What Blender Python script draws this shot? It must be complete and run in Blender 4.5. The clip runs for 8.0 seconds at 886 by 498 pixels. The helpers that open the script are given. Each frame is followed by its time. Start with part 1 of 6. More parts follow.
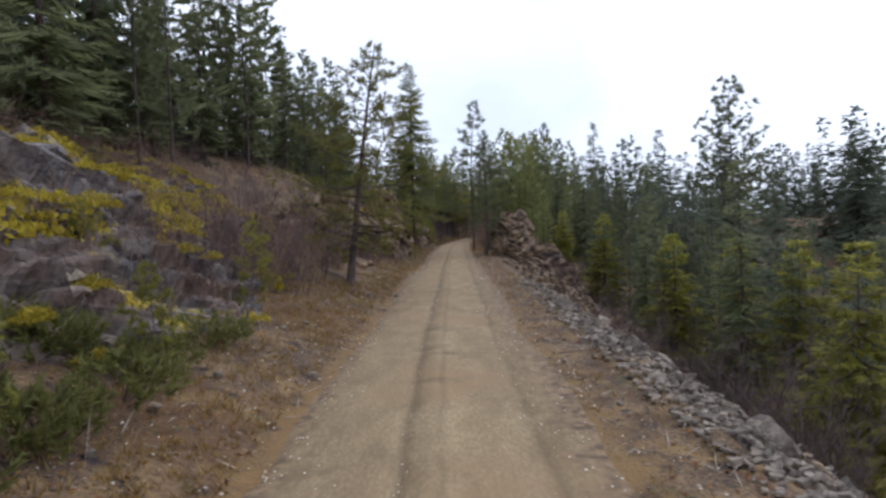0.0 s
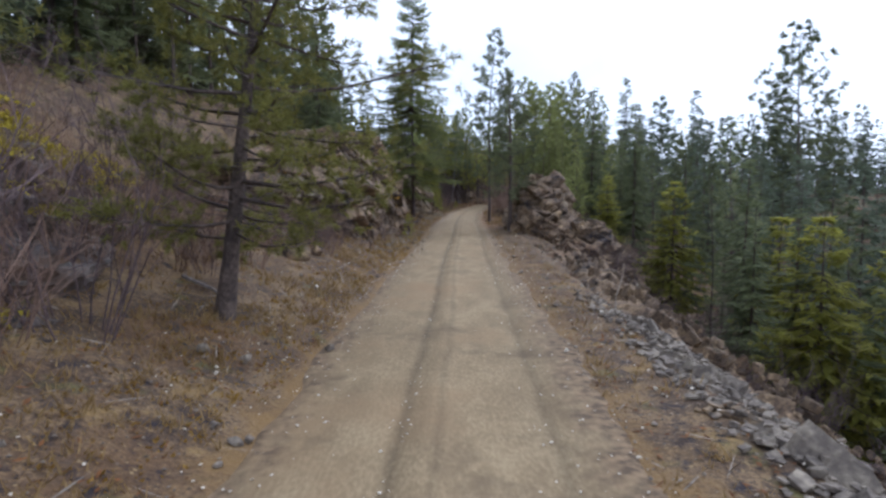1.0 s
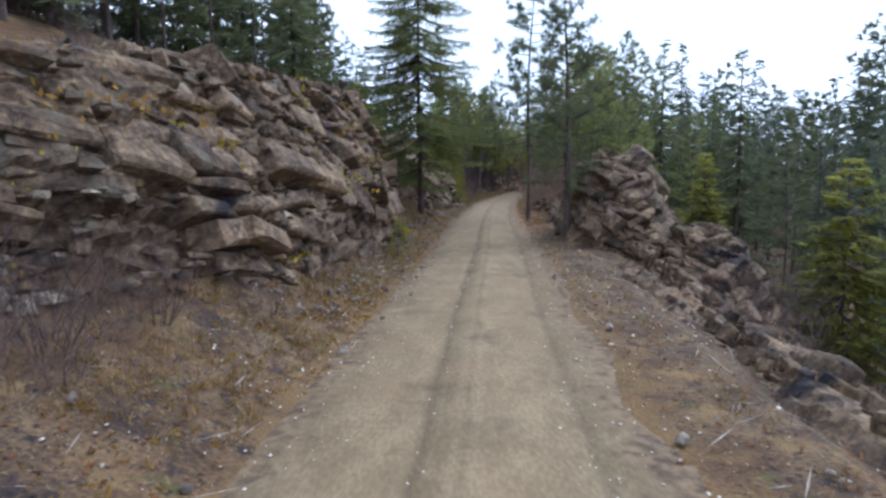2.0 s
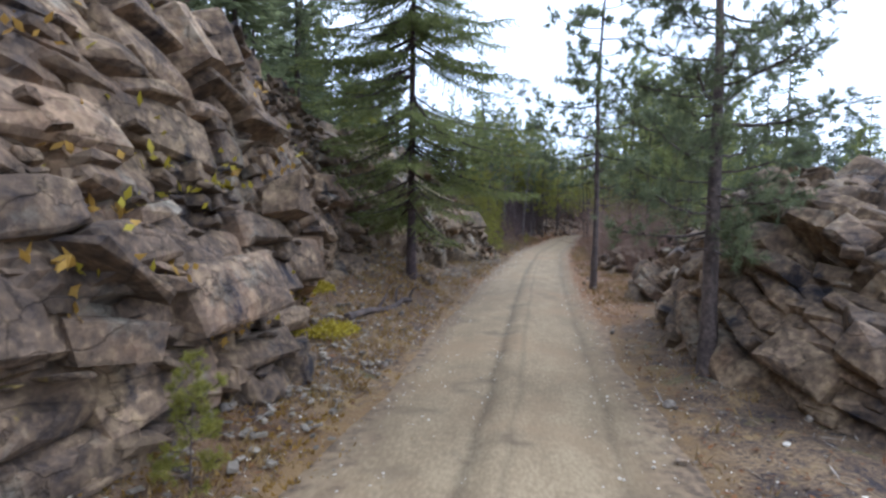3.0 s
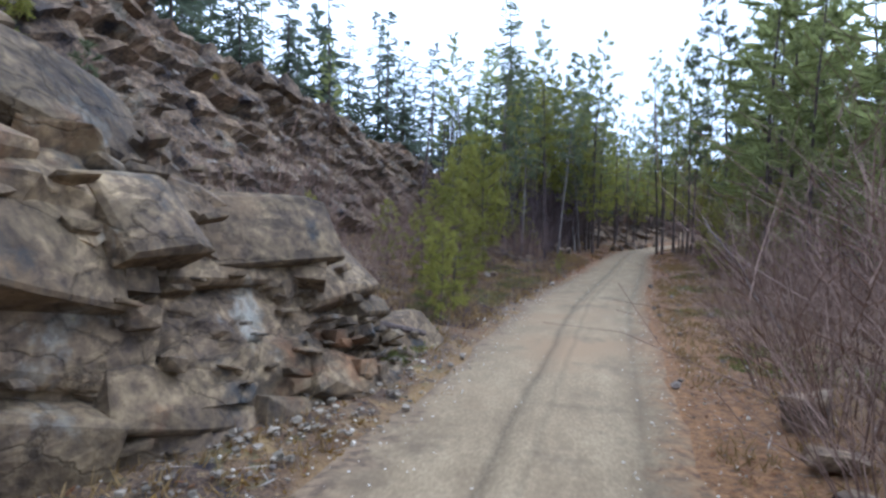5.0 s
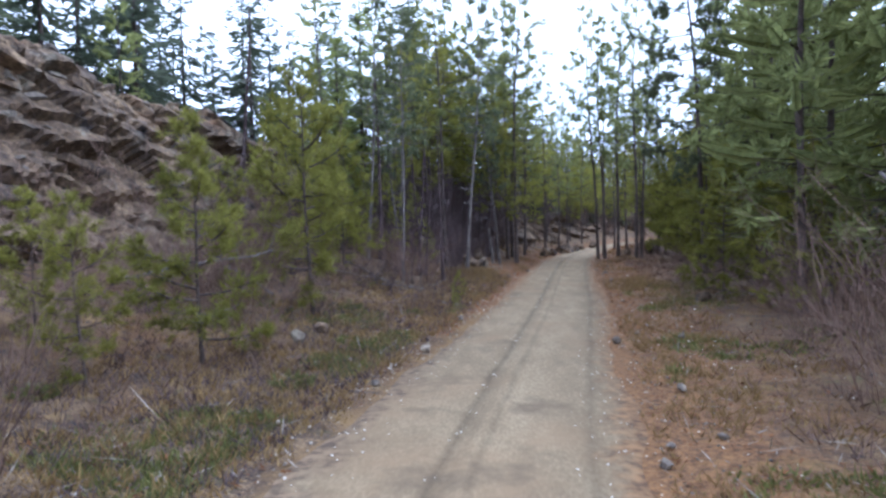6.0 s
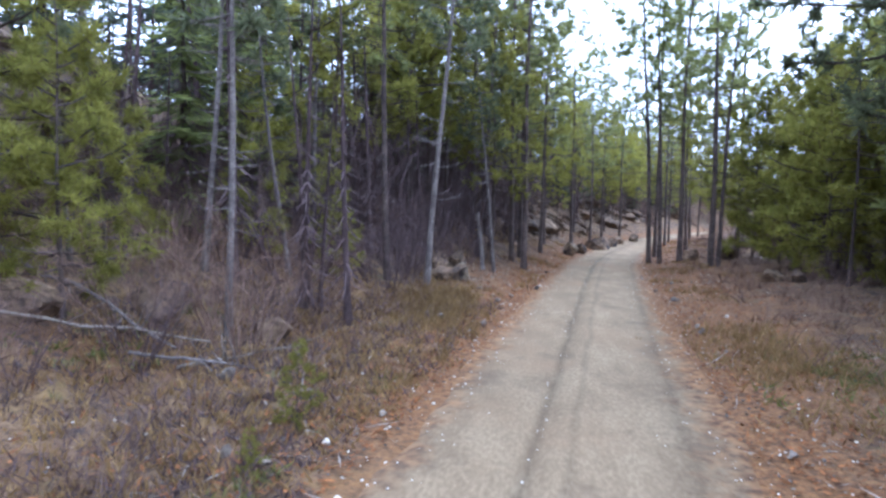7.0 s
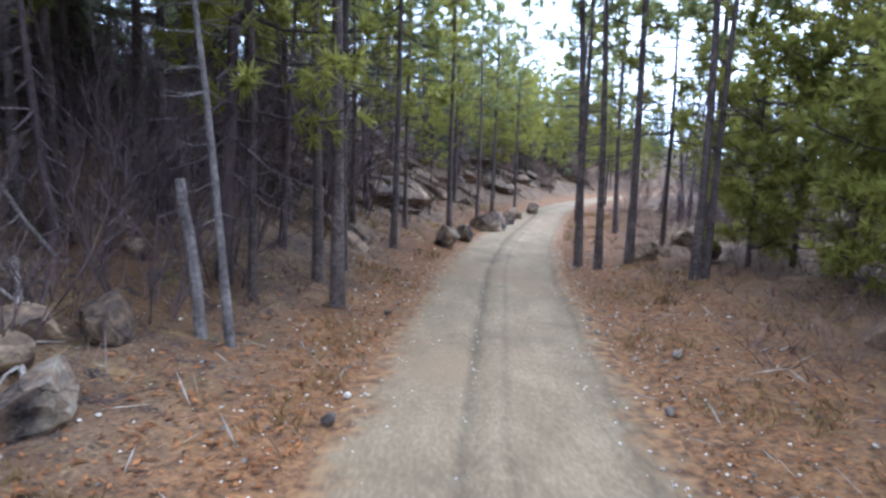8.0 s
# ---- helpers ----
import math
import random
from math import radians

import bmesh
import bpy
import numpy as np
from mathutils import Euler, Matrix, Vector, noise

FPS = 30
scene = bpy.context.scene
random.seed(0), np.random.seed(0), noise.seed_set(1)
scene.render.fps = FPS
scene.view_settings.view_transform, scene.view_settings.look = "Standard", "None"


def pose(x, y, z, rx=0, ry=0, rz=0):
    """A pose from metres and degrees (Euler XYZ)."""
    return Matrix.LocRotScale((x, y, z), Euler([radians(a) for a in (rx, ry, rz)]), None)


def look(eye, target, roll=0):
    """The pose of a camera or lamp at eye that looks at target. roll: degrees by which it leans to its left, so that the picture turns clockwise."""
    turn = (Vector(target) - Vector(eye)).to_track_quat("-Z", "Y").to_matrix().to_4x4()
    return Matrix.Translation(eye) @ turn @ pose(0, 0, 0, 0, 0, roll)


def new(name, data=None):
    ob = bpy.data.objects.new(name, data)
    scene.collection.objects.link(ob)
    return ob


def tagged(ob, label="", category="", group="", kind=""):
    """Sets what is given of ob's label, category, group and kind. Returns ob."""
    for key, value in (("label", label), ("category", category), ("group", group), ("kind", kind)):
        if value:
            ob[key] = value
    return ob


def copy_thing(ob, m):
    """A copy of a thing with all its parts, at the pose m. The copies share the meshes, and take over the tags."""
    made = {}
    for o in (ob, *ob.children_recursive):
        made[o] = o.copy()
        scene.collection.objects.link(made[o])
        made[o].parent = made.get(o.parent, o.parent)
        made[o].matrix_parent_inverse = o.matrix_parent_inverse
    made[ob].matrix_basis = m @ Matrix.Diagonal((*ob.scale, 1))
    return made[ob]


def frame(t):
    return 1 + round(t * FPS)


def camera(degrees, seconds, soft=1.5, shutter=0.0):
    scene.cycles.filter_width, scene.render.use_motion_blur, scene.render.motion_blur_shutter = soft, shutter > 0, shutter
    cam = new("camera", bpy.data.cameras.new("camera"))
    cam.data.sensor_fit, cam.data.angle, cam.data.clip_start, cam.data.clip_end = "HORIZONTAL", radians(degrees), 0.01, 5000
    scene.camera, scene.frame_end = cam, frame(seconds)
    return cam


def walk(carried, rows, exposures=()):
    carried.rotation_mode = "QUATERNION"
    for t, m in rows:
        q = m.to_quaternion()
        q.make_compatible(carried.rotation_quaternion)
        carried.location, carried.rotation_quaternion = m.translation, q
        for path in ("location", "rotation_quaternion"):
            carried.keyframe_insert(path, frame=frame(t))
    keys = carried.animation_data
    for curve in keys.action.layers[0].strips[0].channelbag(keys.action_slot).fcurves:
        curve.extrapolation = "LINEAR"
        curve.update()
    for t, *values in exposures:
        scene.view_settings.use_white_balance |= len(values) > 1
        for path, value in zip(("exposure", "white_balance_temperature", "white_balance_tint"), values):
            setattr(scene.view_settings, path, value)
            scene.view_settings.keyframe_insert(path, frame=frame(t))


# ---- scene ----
cam = camera(72.0, 8.0, soft=2.7, shutter=0.03)
PATH = [
    (0, (0.456, -5.925, 1.803), (0.477, -3.927, 1.728), -2.4),
    (0.5, (0.571, -1.387, 1.804), (0.636, 0.595, 1.543), 0.9),
    (1, (0.684, 3.149, 1.805), (0.675, 5.14, 1.613), -0.4),
    (1.5, (0.802, 7.685, 1.804), (0.751, 9.66, 1.498), -1.2),
    (2, (0.932, 12.219, 1.805), (0.829, 14.202, 1.569), -0.8),
    (2.2, (0.991, 14.033, 1.805), (0.883, 16.022, 1.623), -1.5),
    (3.3, (1.363, 24.012, 1.804), (1.076, 25.989, 1.695), 1.8),
    (3.5, (1.441, 25.827, 1.804), (1.146, 27.802, 1.695), 1.8),
    (4, (1.665, 30.368, 1.805), (1.274, 32.326, 1.675), -0.2),
    (4.5, (1.911, 34.905, 1.806), (1.517, 36.865, 1.737), 1.5),
    (4.7, (2.017, 36.72, 1.806), (1.561, 38.665, 1.714), 2.3),
    (5.8, (2.638, 46.697, 1.803), (2.398, 48.68, 1.715), -1.9),
    (6, (2.757, 48.511, 1.803), (2.545, 50.498, 1.721), -1.1),
    (6.5, (3.064, 53.046, 1.803), (2.789, 55.026, 1.715), -1.0),
    (7, (3.38, 57.583, 1.801), (3.082, 59.555, 1.654), 0.9),
    (7.5, (3.702, 62.122, 1.8), (3.705, 64.119, 1.697), -0.7),
    (8, (4.031, 66.661, 1.798), (4.11, 68.64, 1.524), 1.8),
]
walk(cam, [(t, look(eye, target, roll)) for t, eye, target, roll in PATH],
     exposures=[(0, 0.03, 5650, 15), (0.7, 0.2, 5400, 14), (2.0, 0.44, 5050, 12), (3.5, 1.02, 4980, 12), (4.0, 1.17, 4880, 14), (4.5, 0.88, 4780, 11), (6.0, 1.12, 4760, 15), (7.0, 1.68, 4640, 17), (8.0, 1.72, 4680, 14)])

# ---- sky and light ----
world = bpy.data.worlds.new("overcast_sky")
scene.world = world
world.use_nodes = True
wn, wl = world.node_tree.nodes, world.node_tree.links
wn.clear()
sky = wn.new("ShaderNodeTexSky")
sky.sky_type, sky.sun_disc = "NISHITA", False
sky.sun_elevation, sky.sun_rotation = radians(48), radians(65)
sky.dust_density, sky.ozone_density = 4.0, 1.5
gain = wn.new("ShaderNodeMix")
gain.data_type, gain.blend_type = "RGBA", "MULTIPLY"
gain.inputs[0].default_value = 1.0
gain.inputs[7].default_value = (0.10, 0.10, 0.10, 1)
tc = wn.new("ShaderNodeTexCoord")
cl = wn.new("ShaderNodeTexNoise")
cl.inputs["Scale"].default_value, cl.inputs["Detail"].default_value = 2.2, 6.0
cl.inputs["Distortion"].default_value = 0.4
ramp = wn.new("ShaderNodeValToRGB")
ramp.color_ramp.elements[0].position, ramp.color_ramp.elements[0].color = 0.34, (0.98, 1.02, 1.07, 1)
ramp.color_ramp.elements[1].position, ramp.color_ramp.elements[1].color = 0.58, (1.36, 1.38, 1.40, 1)
mixw = wn.new("ShaderNodeMix")
mixw.data_type = "RGBA"
mixw.inputs[0].default_value = 0.86
bg = wn.new("ShaderNodeBackground")
bg.inputs["Strength"].default_value = 1.0
wo = wn.new("ShaderNodeOutputWorld")
wl.new(tc.outputs["Generated"], cl.inputs["Vector"])
wl.new(cl.outputs["Fac"], ramp.inputs["Fac"])
wl.new(sky.outputs["Color"], gain.inputs[6])
wl.new(gain.outputs[2], mixw.inputs[6])
wl.new(ramp.outputs["Color"], mixw.inputs[7])
wl.new(mixw.outputs[2], bg.inputs["Color"])
wl.new(bg.outputs["Background"], wo.inputs["Surface"])

sun_data = bpy.data.lights.new("sun", "SUN")
sun_data.energy, sun_data.angle, sun_data.color = 0.9, radians(20), (1.0, 0.96, 0.9)
sun = new("sun", sun_data)
sun.matrix_world = look((0, 0, 50), (-36, -20, 4))

# ---- materials ----
def material(name, stops, scale, rough=0.9, bump=0.3, fine=12.0, extra=None, random_value=0.0, detail=8.0, stretch=None, cracks=0.0):
    """A procedural surface: noise at two sizes through a colour ramp, a fine bump, and patches of another colour."""
    m = bpy.data.materials.new(name)
    m.use_nodes = True
    n, l = m.node_tree.nodes, m.node_tree.links
    bsdf = n["Principled BSDF"]
    bsdf.inputs["Roughness"].default_value = rough
    bsdf.inputs["Specular IOR Level"].default_value = 0.25
    geo = n.new("ShaderNodeNewGeometry")
    big = n.new("ShaderNodeTexNoise")
    big.inputs["Scale"].default_value, big.inputs["Detail"].default_value = scale, detail
    big.inputs["Roughness"].default_value = 0.62
    small = n.new("ShaderNodeTexNoise")
    small.inputs["Scale"].default_value, small.inputs["Detail"].default_value = scale * fine, 5.0
    where = geo.outputs["Position"]
    if stretch:
        scaled = n.new("ShaderNodeVectorMath")
        scaled.operation = "MULTIPLY"
        scaled.inputs[1].default_value = stretch
        l.new(where, scaled.inputs[0])
        where = scaled.outputs[0]
    l.new(where, big.inputs["Vector"])
    l.new(where, small.inputs["Vector"])
    add = n.new("ShaderNodeMath")
    add.operation = "MULTIPLY_ADD"
    add.inputs[1].default_value = 0.45
    l.new(small.outputs["Fac"], add.inputs[0])
    half = n.new("ShaderNodeMath")
    half.operation = "MULTIPLY"
    half.inputs[1].default_value = 0.55
    l.new(big.outputs["Fac"], half.inputs[0])
    l.new(half.outputs[0], add.inputs[2])
    ramp = n.new("ShaderNodeValToRGB")
    while len(ramp.color_ramp.elements) < len(stops):
        ramp.color_ramp.elements.new(0.5)
    for e, (p, c) in zip(ramp.color_ramp.elements, stops):
        e.position, e.color = p, (*c, 1)
    l.new(add.outputs[0], ramp.inputs["Fac"])
    colour = ramp.outputs["Color"]
    for patch, psize, lo, hi in extra or ():
        pn = n.new("ShaderNodeTexNoise")
        pn.inputs["Scale"].default_value, pn.inputs["Detail"].default_value = psize, 7.0
        pn.inputs["Roughness"].default_value = 0.65
        shift = n.new("ShaderNodeVectorMath")
        shift.inputs[1].default_value = (7.3 * hi, 3.1 * psize, 11.7 * lo)
        l.new(geo.outputs["Position"], shift.inputs[0])
        l.new(shift.outputs[0], pn.inputs["Vector"])
        mask = n.new("ShaderNodeMapRange")
        mask.inputs["From Min"].default_value, mask.inputs["From Max"].default_value = lo, hi
        l.new(pn.outputs["Fac"], mask.inputs["Value"])
        mx = n.new("ShaderNodeMix")
        mx.data_type = "RGBA"
        l.new(mask.outputs[0], mx.inputs[0])
        l.new(colour, mx.inputs[6])
        mx.inputs[7].default_value = (*patch, 1)
        colour = mx.outputs[2]
    height = add.outputs[0]
    if cracks:
        warp = n.new("ShaderNodeMix")
        warp.data_type, warp.blend_type = "RGBA", "LINEAR_LIGHT"
        warp.inputs[0].default_value = 0.34
        flat = n.new("ShaderNodeVectorMath")
        flat.operation = "MULTIPLY"
        flat.inputs[1].default_value = (1.0, 0.75, 1.7)
        l.new(geo.outputs["Position"], flat.inputs[0])
        l.new(flat.outputs[0], warp.inputs[6])
        l.new(big.outputs["Color"], warp.inputs[7])
        vor = n.new("ShaderNodeTexVoronoi")
        vor.feature = "DISTANCE_TO_EDGE"
        vor.inputs["Scale"].default_value = cracks
        l.new(warp.outputs[2], vor.inputs["Vector"])
        line = n.new("ShaderNodeMapRange")
        line.inputs["From Min"].default_value, line.inputs["From Max"].default_value = 0.0, 0.02
        line.inputs["To Min"].default_value, line.inputs["To Max"].default_value = 0.6, 1.0
        l.new(vor.outputs["Distance"], line.inputs["Value"])
        split = n.new("ShaderNodeMix")
        split.data_type, split.blend_type = "RGBA", "MULTIPLY"
        split.inputs[0].default_value = 1.0
        l.new(colour, split.inputs[6])
        l.new(line.outputs[0], split.inputs[7])
        colour = split.outputs[2]
        deep = n.new("ShaderNodeMath")
        deep.operation = "MULTIPLY_ADD"
        deep.inputs[1].default_value = 0.4
        l.new(line.outputs[0], deep.inputs[0])
        l.new(add.outputs[0], deep.inputs[2])
        height = deep.outputs[0]
        for size, tone, relief in ((cracks * 2.6, 0.30, 0.9), (cracks * 7.0, 0.34, 0.45)):
            chip = n.new("ShaderNodeTexVoronoi")
            chip.inputs["Scale"].default_value = size
            l.new(warp.outputs[2], chip.inputs["Vector"])
            shade = n.new("ShaderNodeMapRange")
            shade.inputs["To Min"].default_value, shade.inputs["To Max"].default_value = 1 - tone, 1 + tone
            l.new(chip.outputs["Color"], shade.inputs["Value"])
            toned = n.new("ShaderNodeMix")
            toned.data_type, toned.blend_type = "RGBA", "MULTIPLY"
            toned.inputs[0].default_value = 1.0
            l.new(colour, toned.inputs[6])
            l.new(shade.outputs[0], toned.inputs[7])
            colour = toned.outputs[2]
            lift = n.new("ShaderNodeMath")
            lift.operation = "MULTIPLY_ADD"
            lift.inputs[1].default_value = relief
            l.new(chip.outputs["Color"], lift.inputs[0])
            l.new(height, lift.inputs[2])
            height = lift.outputs[0]
    if random_value:
        info = n.new("ShaderNodeObjectInfo")
        mr = n.new("ShaderNodeMapRange")
        mr.inputs["To Min"].default_value, mr.inputs["To Max"].default_value = 1 - random_value, 1 + random_value
        l.new(info.outputs["Random"], mr.inputs["Value"])
        isl = n.new("ShaderNodeMapRange")
        isl.inputs["To Min"].default_value, isl.inputs["To Max"].default_value = 1 - random_value, 1 + random_value
        l.new(geo.outputs["Random Per Island"], isl.inputs["Value"])
        both = n.new("ShaderNodeMath")
        both.operation = "MULTIPLY"
        l.new(mr.outputs[0], both.inputs[0])
        l.new(isl.outputs[0], both.inputs[1])
        hsv = n.new("ShaderNodeHueSaturation")
        l.new(both.outputs[0], hsv.inputs["Value"])
        l.new(colour, hsv.inputs["Color"])
        colour = hsv.outputs["Color"]
    l.new(colour, bsdf.inputs["Base Color"])
    if bump:
        b = n.new("ShaderNodeBump")
        b.inputs["Strength"].default_value, b.inputs["Distance"].default_value = bump, 0.05
        l.new(height, b.inputs["Height"])
        l.new(b.outputs["Normal"], bsdf.inputs["Normal"])
    return m


def foliage(name, dark, light, value=0.22, through_light=0.35):
    """Needles or leaves: two greens, varied by clump and by plant, partly letting light through."""
    m = material(name, [(0.35, dark), (0.65, light)], 1.3, rough=0.7, bump=0.0, random_value=value)
    n, l = m.node_tree.nodes, m.node_tree.links
    bsdf, out = n["Principled BSDF"], n["Material Output"]
    tr = n.new("ShaderNodeBsdfTranslucent")
    mix = n.new("ShaderNodeMixShader")
    mix.inputs[0].default_value = through_light
    l.new(bsdf.inputs["Base Color"].links[0].from_socket, tr.inputs["Color"])
    l.new(bsdf.outputs[0], mix.inputs[1])
    l.new(tr.outputs[0], mix.inputs[2])
    l.new(mix.outputs[0], out.inputs["Surface"])
    return m


ROCK = material("weathered_rock", [(0.33, (0.040, 0.031, 0.028)), (0.49, (0.128, 0.087, 0.055)), (0.66, (0.285, 0.200, 0.112))], 1.5, bump=0.9, fine=9, cracks=1.5,
                random_value=0.26, extra=[((0.19, 0.115, 0.064), 0.7, 0.55, 0.73), ((0.195, 0.165, 0.120), 1.5, 0.57, 0.69), ((0.022, 0.019, 0.021), 1.3, 0.56, 0.66), ((0.27, 0.20, 0.025), 0.6, 0.675, 0.71)])
TAN_ROCK = material("tan_rock", [(0.33, (0.034, 0.025, 0.021)), (0.49, (0.102, 0.072, 0.043)), (0.67, (0.232, 0.168, 0.090))], 1.3, bump=0.9, fine=9, cracks=1.1,
                    random_value=0.26, extra=[((0.17, 0.110, 0.054), 0.55, 0.54, 0.72), ((0.20, 0.185, 0.15), 1.1, 0.59, 0.70), ((0.15, 0.080, 0.038), 0.9, 0.59, 0.72), ((0.045, 0.042, 0.038), 1.5, 0.58, 0.68), ((0.27, 0.21, 0.05), 0.8, 0.66, 0.71)])
MOSSY_ROCK = material("lichened_rock", [(0.32, (0.032, 0.028, 0.030)), (0.47, (0.095, 0.083, 0.080)), (0.64, (0.20, 0.18, 0.165))], 1.8, bump=0.9, fine=7, cracks=1.3,
                      extra=[((0.120, 0.078, 0.055), 0.5, 0.42, 0.60), ((0.34, 0.26, 0.022), 0.50, 0.585, 0.65), ((0.022, 0.019, 0.021), 1.3, 0.57, 0.68)])
STONE = material("loose_stone", [(0.30, (0.045, 0.037, 0.032)), (0.48, (0.130, 0.106, 0.085)), (0.64, (0.28, 0.235, 0.175))], 2.2, bump=0.8, fine=7, random_value=0.25,
                 extra=[((0.34, 0.22, 0.10), 0.8, 0.58, 0.72)])
SCREE_STONE = material("scree_stone", [(0.30, (0.085, 0.068, 0.052)), (0.48, (0.19, 0.155, 0.115)), (0.64, (0.34, 0.285, 0.20))], 2.2, bump=0.8, fine=7, random_value=0.4)
PALE_STONE = material("pale_stone", [(0.3, (0.36, 0.31, 0.235)), (0.65, (0.66, 0.59, 0.475))], 5.0, bump=0.4, random_value=0.15)
SOIL = material("forest_floor", [(0.34, (0.024, 0.018, 0.015)), (0.47, (0.086, 0.055, 0.034)), (0.60, (0.200, 0.132, 0.068))], 1.6, bump=1.0, fine=18,
                extra=[((0.125, 0.066, 0.027), 0.22, 0.47, 0.66), ((0.225, 0.145, 0.058), 1.9, 0.55, 0.67), ((0.095, 0.082, 0.028), 2.4, 0.58, 0.68), ((0.030, 0.023, 0.024), 5.0, 0.54, 0.66), ((0.24, 0.165, 0.080), 17.0, 0.60, 0.66), ((0.028, 0.020, 0.018), 23.0, 0.58, 0.64)])
LITTER = material("needle_litter", [(0.35, (0.10, 0.040, 0.014)), (0.65, (0.29, 0.122, 0.038))], 3.0, bump=0.0, random_value=0.4)
BARK = material("conifer_bark", [(0.32, (0.030, 0.023, 0.022)), (0.5, (0.080, 0.060, 0.051)), (0.66, (0.165, 0.124, 0.100))], 3.5, bump=1.0, fine=6, random_value=0.2)
DARK_BARK = material("spruce_bark", [(0.32, (0.020, 0.015, 0.016)), (0.5, (0.055, 0.038, 0.036)), (0.66, (0.115, 0.080, 0.072))], 3.5, bump=1.0, fine=6, random_value=0.2)
PALE_BARK = material("pale_bark", [(0.32, (0.060, 0.050, 0.046)), (0.5, (0.155, 0.130, 0.115)), (0.66, (0.27, 0.238, 0.208))], 4.0, bump=0.8, fine=6, random_value=0.15)
DEADWOOD = material("dead_wood", [(0.32, (0.11, 0.085, 0.065)), (0.66, (0.36, 0.31, 0.25))], 5.0, bump=0.6, random_value=0.25)
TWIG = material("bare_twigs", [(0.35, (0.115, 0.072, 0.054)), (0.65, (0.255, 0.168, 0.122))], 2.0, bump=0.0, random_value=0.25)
# Dark dead conifer wood; for bushes, a darker TWIG with woodland shade in its colour.
SHADE_TWIG = material("shade_darkened_dead_twigs", [(0.35, (0.058, 0.041, 0.041)), (0.65, (0.150, 0.105, 0.098))], 2.0, bump=0.0, random_value=0.25)
SPRUCE = foliage("spruce_needles", (0.086, 0.102, 0.050), (0.225, 0.242, 0.112), 0.22, 0.5)
LIGHT_SPRUCE = foliage("olive_spruce_needles", (0.115, 0.135, 0.045), (0.285, 0.305, 0.095), 0.22, 0.58)
ROADSIDE_OLIVE = foliage("roadside_pine_needles", (0.120, 0.115, 0.030), (0.31, 0.29, 0.075), 0.22, 0.58)
PINE = foliage("pine_needles", (0.080, 0.095, 0.050), (0.225, 0.238, 0.115), 0.22, 0.5)
OLIVE = foliage("olive_needles", (0.135, 0.150, 0.056), (0.34, 0.35, 0.12), 0.22, 0.66)
YOUNG_LIT = foliage("young_and_lit_needles", (0.165, 0.166, 0.032), (0.385, 0.36, 0.075), 0.22, 0.66)
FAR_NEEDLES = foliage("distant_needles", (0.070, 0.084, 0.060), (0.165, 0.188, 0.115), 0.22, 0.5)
DRYGRASS = foliage("dry_grass", (0.165, 0.100, 0.037), (0.37, 0.25, 0.10), 0.2)
GREENGRASS = foliage("low_green_plants", (0.085, 0.092, 0.022), (0.190, 0.185, 0.055), 0.25)
MOSS = foliage("yellow_moss", (0.21, 0.155, 0.012), (0.44, 0.355, 0.03), 0.2)
RUSTMOSS = foliage("rust_moss", (0.20, 0.105, 0.02), (0.36, 0.22, 0.04), 0.2)


# ---- helpers of this place ----
def part(name, mesh, mat, parent=None, label=""):
    if isinstance(mesh, bmesh.types.BMesh):
        bm, mesh = mesh, bpy.data.meshes.new(name)
        bm.to_mesh(mesh)
        bm.free()
    ob = new(name, mesh)
    if not mesh.materials:
        mesh.materials.append(mat)
    ob.parent = parent
    return tagged(ob, label)


def mesh_from(name, verts, faces, smooth=False):
    me = bpy.data.meshes.new(name)
    me.from_pydata(np.asarray(verts).tolist(), [], [tuple(f) for f in faces] if not isinstance(faces, np.ndarray) else faces.tolist())
    if smooth:
        me.polygons.foreach_set("use_smooth", [True] * len(me.polygons))
    me.update()
    return me


def grid_faces(nu, nv):
    a = (np.arange(nu - 1)[:, None] * nv + np.arange(nv - 1)[None]).ravel()
    return np.stack([a, a + nv, a + nv + 1, a + 1], 1)


def smooth_step(x, a, b):
    t = np.clip((np.asarray(x, float) - a) / (b - a), 0, 1)
    return t * t * (3 - 2 * t)


def lattice_noise(x, y, seed):
    """Smooth value noise on the plane, from -1 to 1, for arrays."""
    x, y = np.asarray(x, float), np.asarray(y, float)
    i, j = np.floor(x), np.floor(y)
    fx, fy = x - i, y - j
    fx, fy = fx * fx * (3 - 2 * fx), fy * fy * (3 - 2 * fy)

    def h(a, b):
        v = np.sin(a * 127.1 + b * 311.7 + seed * 74.7) * 43758.5453
        return (v - np.floor(v)) * 2 - 1
    return (h(i, j) * (1 - fx) + h(i + 1, j) * fx) * (1 - fy) + (h(i, j + 1) * (1 - fx) + h(i + 1, j + 1) * fx) * fy


# ---- the lie of the land ----
ROAD_Y = [-60, -6, 4, 12, 20, 27, 34, 40.5, 45, 53, 62.5, 71, 77, 81, 91, 98, 104, 112, 125, 150]
ROAD_X = [-1.0, 0.30, 0.45, 0.72, 0.90, 1.20, 1.40, 1.65, 1.92, 2.45, 3.70, 4.65, 5.45, 6.25, 9.0, 12.0, 15.4, 21.0, 32, 56]
_yy = np.linspace(-60, 150, 2101)
_xx = np.interp(_yy, ROAD_Y, ROAD_X)
_k = np.exp(-np.linspace(-2, 2, 61) ** 2)
_xx = np.convolve(np.pad(_xx, 30, mode="edge"), _k / _k.sum(), mode="valid")


def road_centre(y):
    return np.interp(y, _yy, _xx)


_xl = _xx.tolist()


def centre_at(y):
    k = (y + 60) * 10
    i = int(k)
    return _xl[i] + (_xl[i + 1] - _xl[i]) * (k - i)


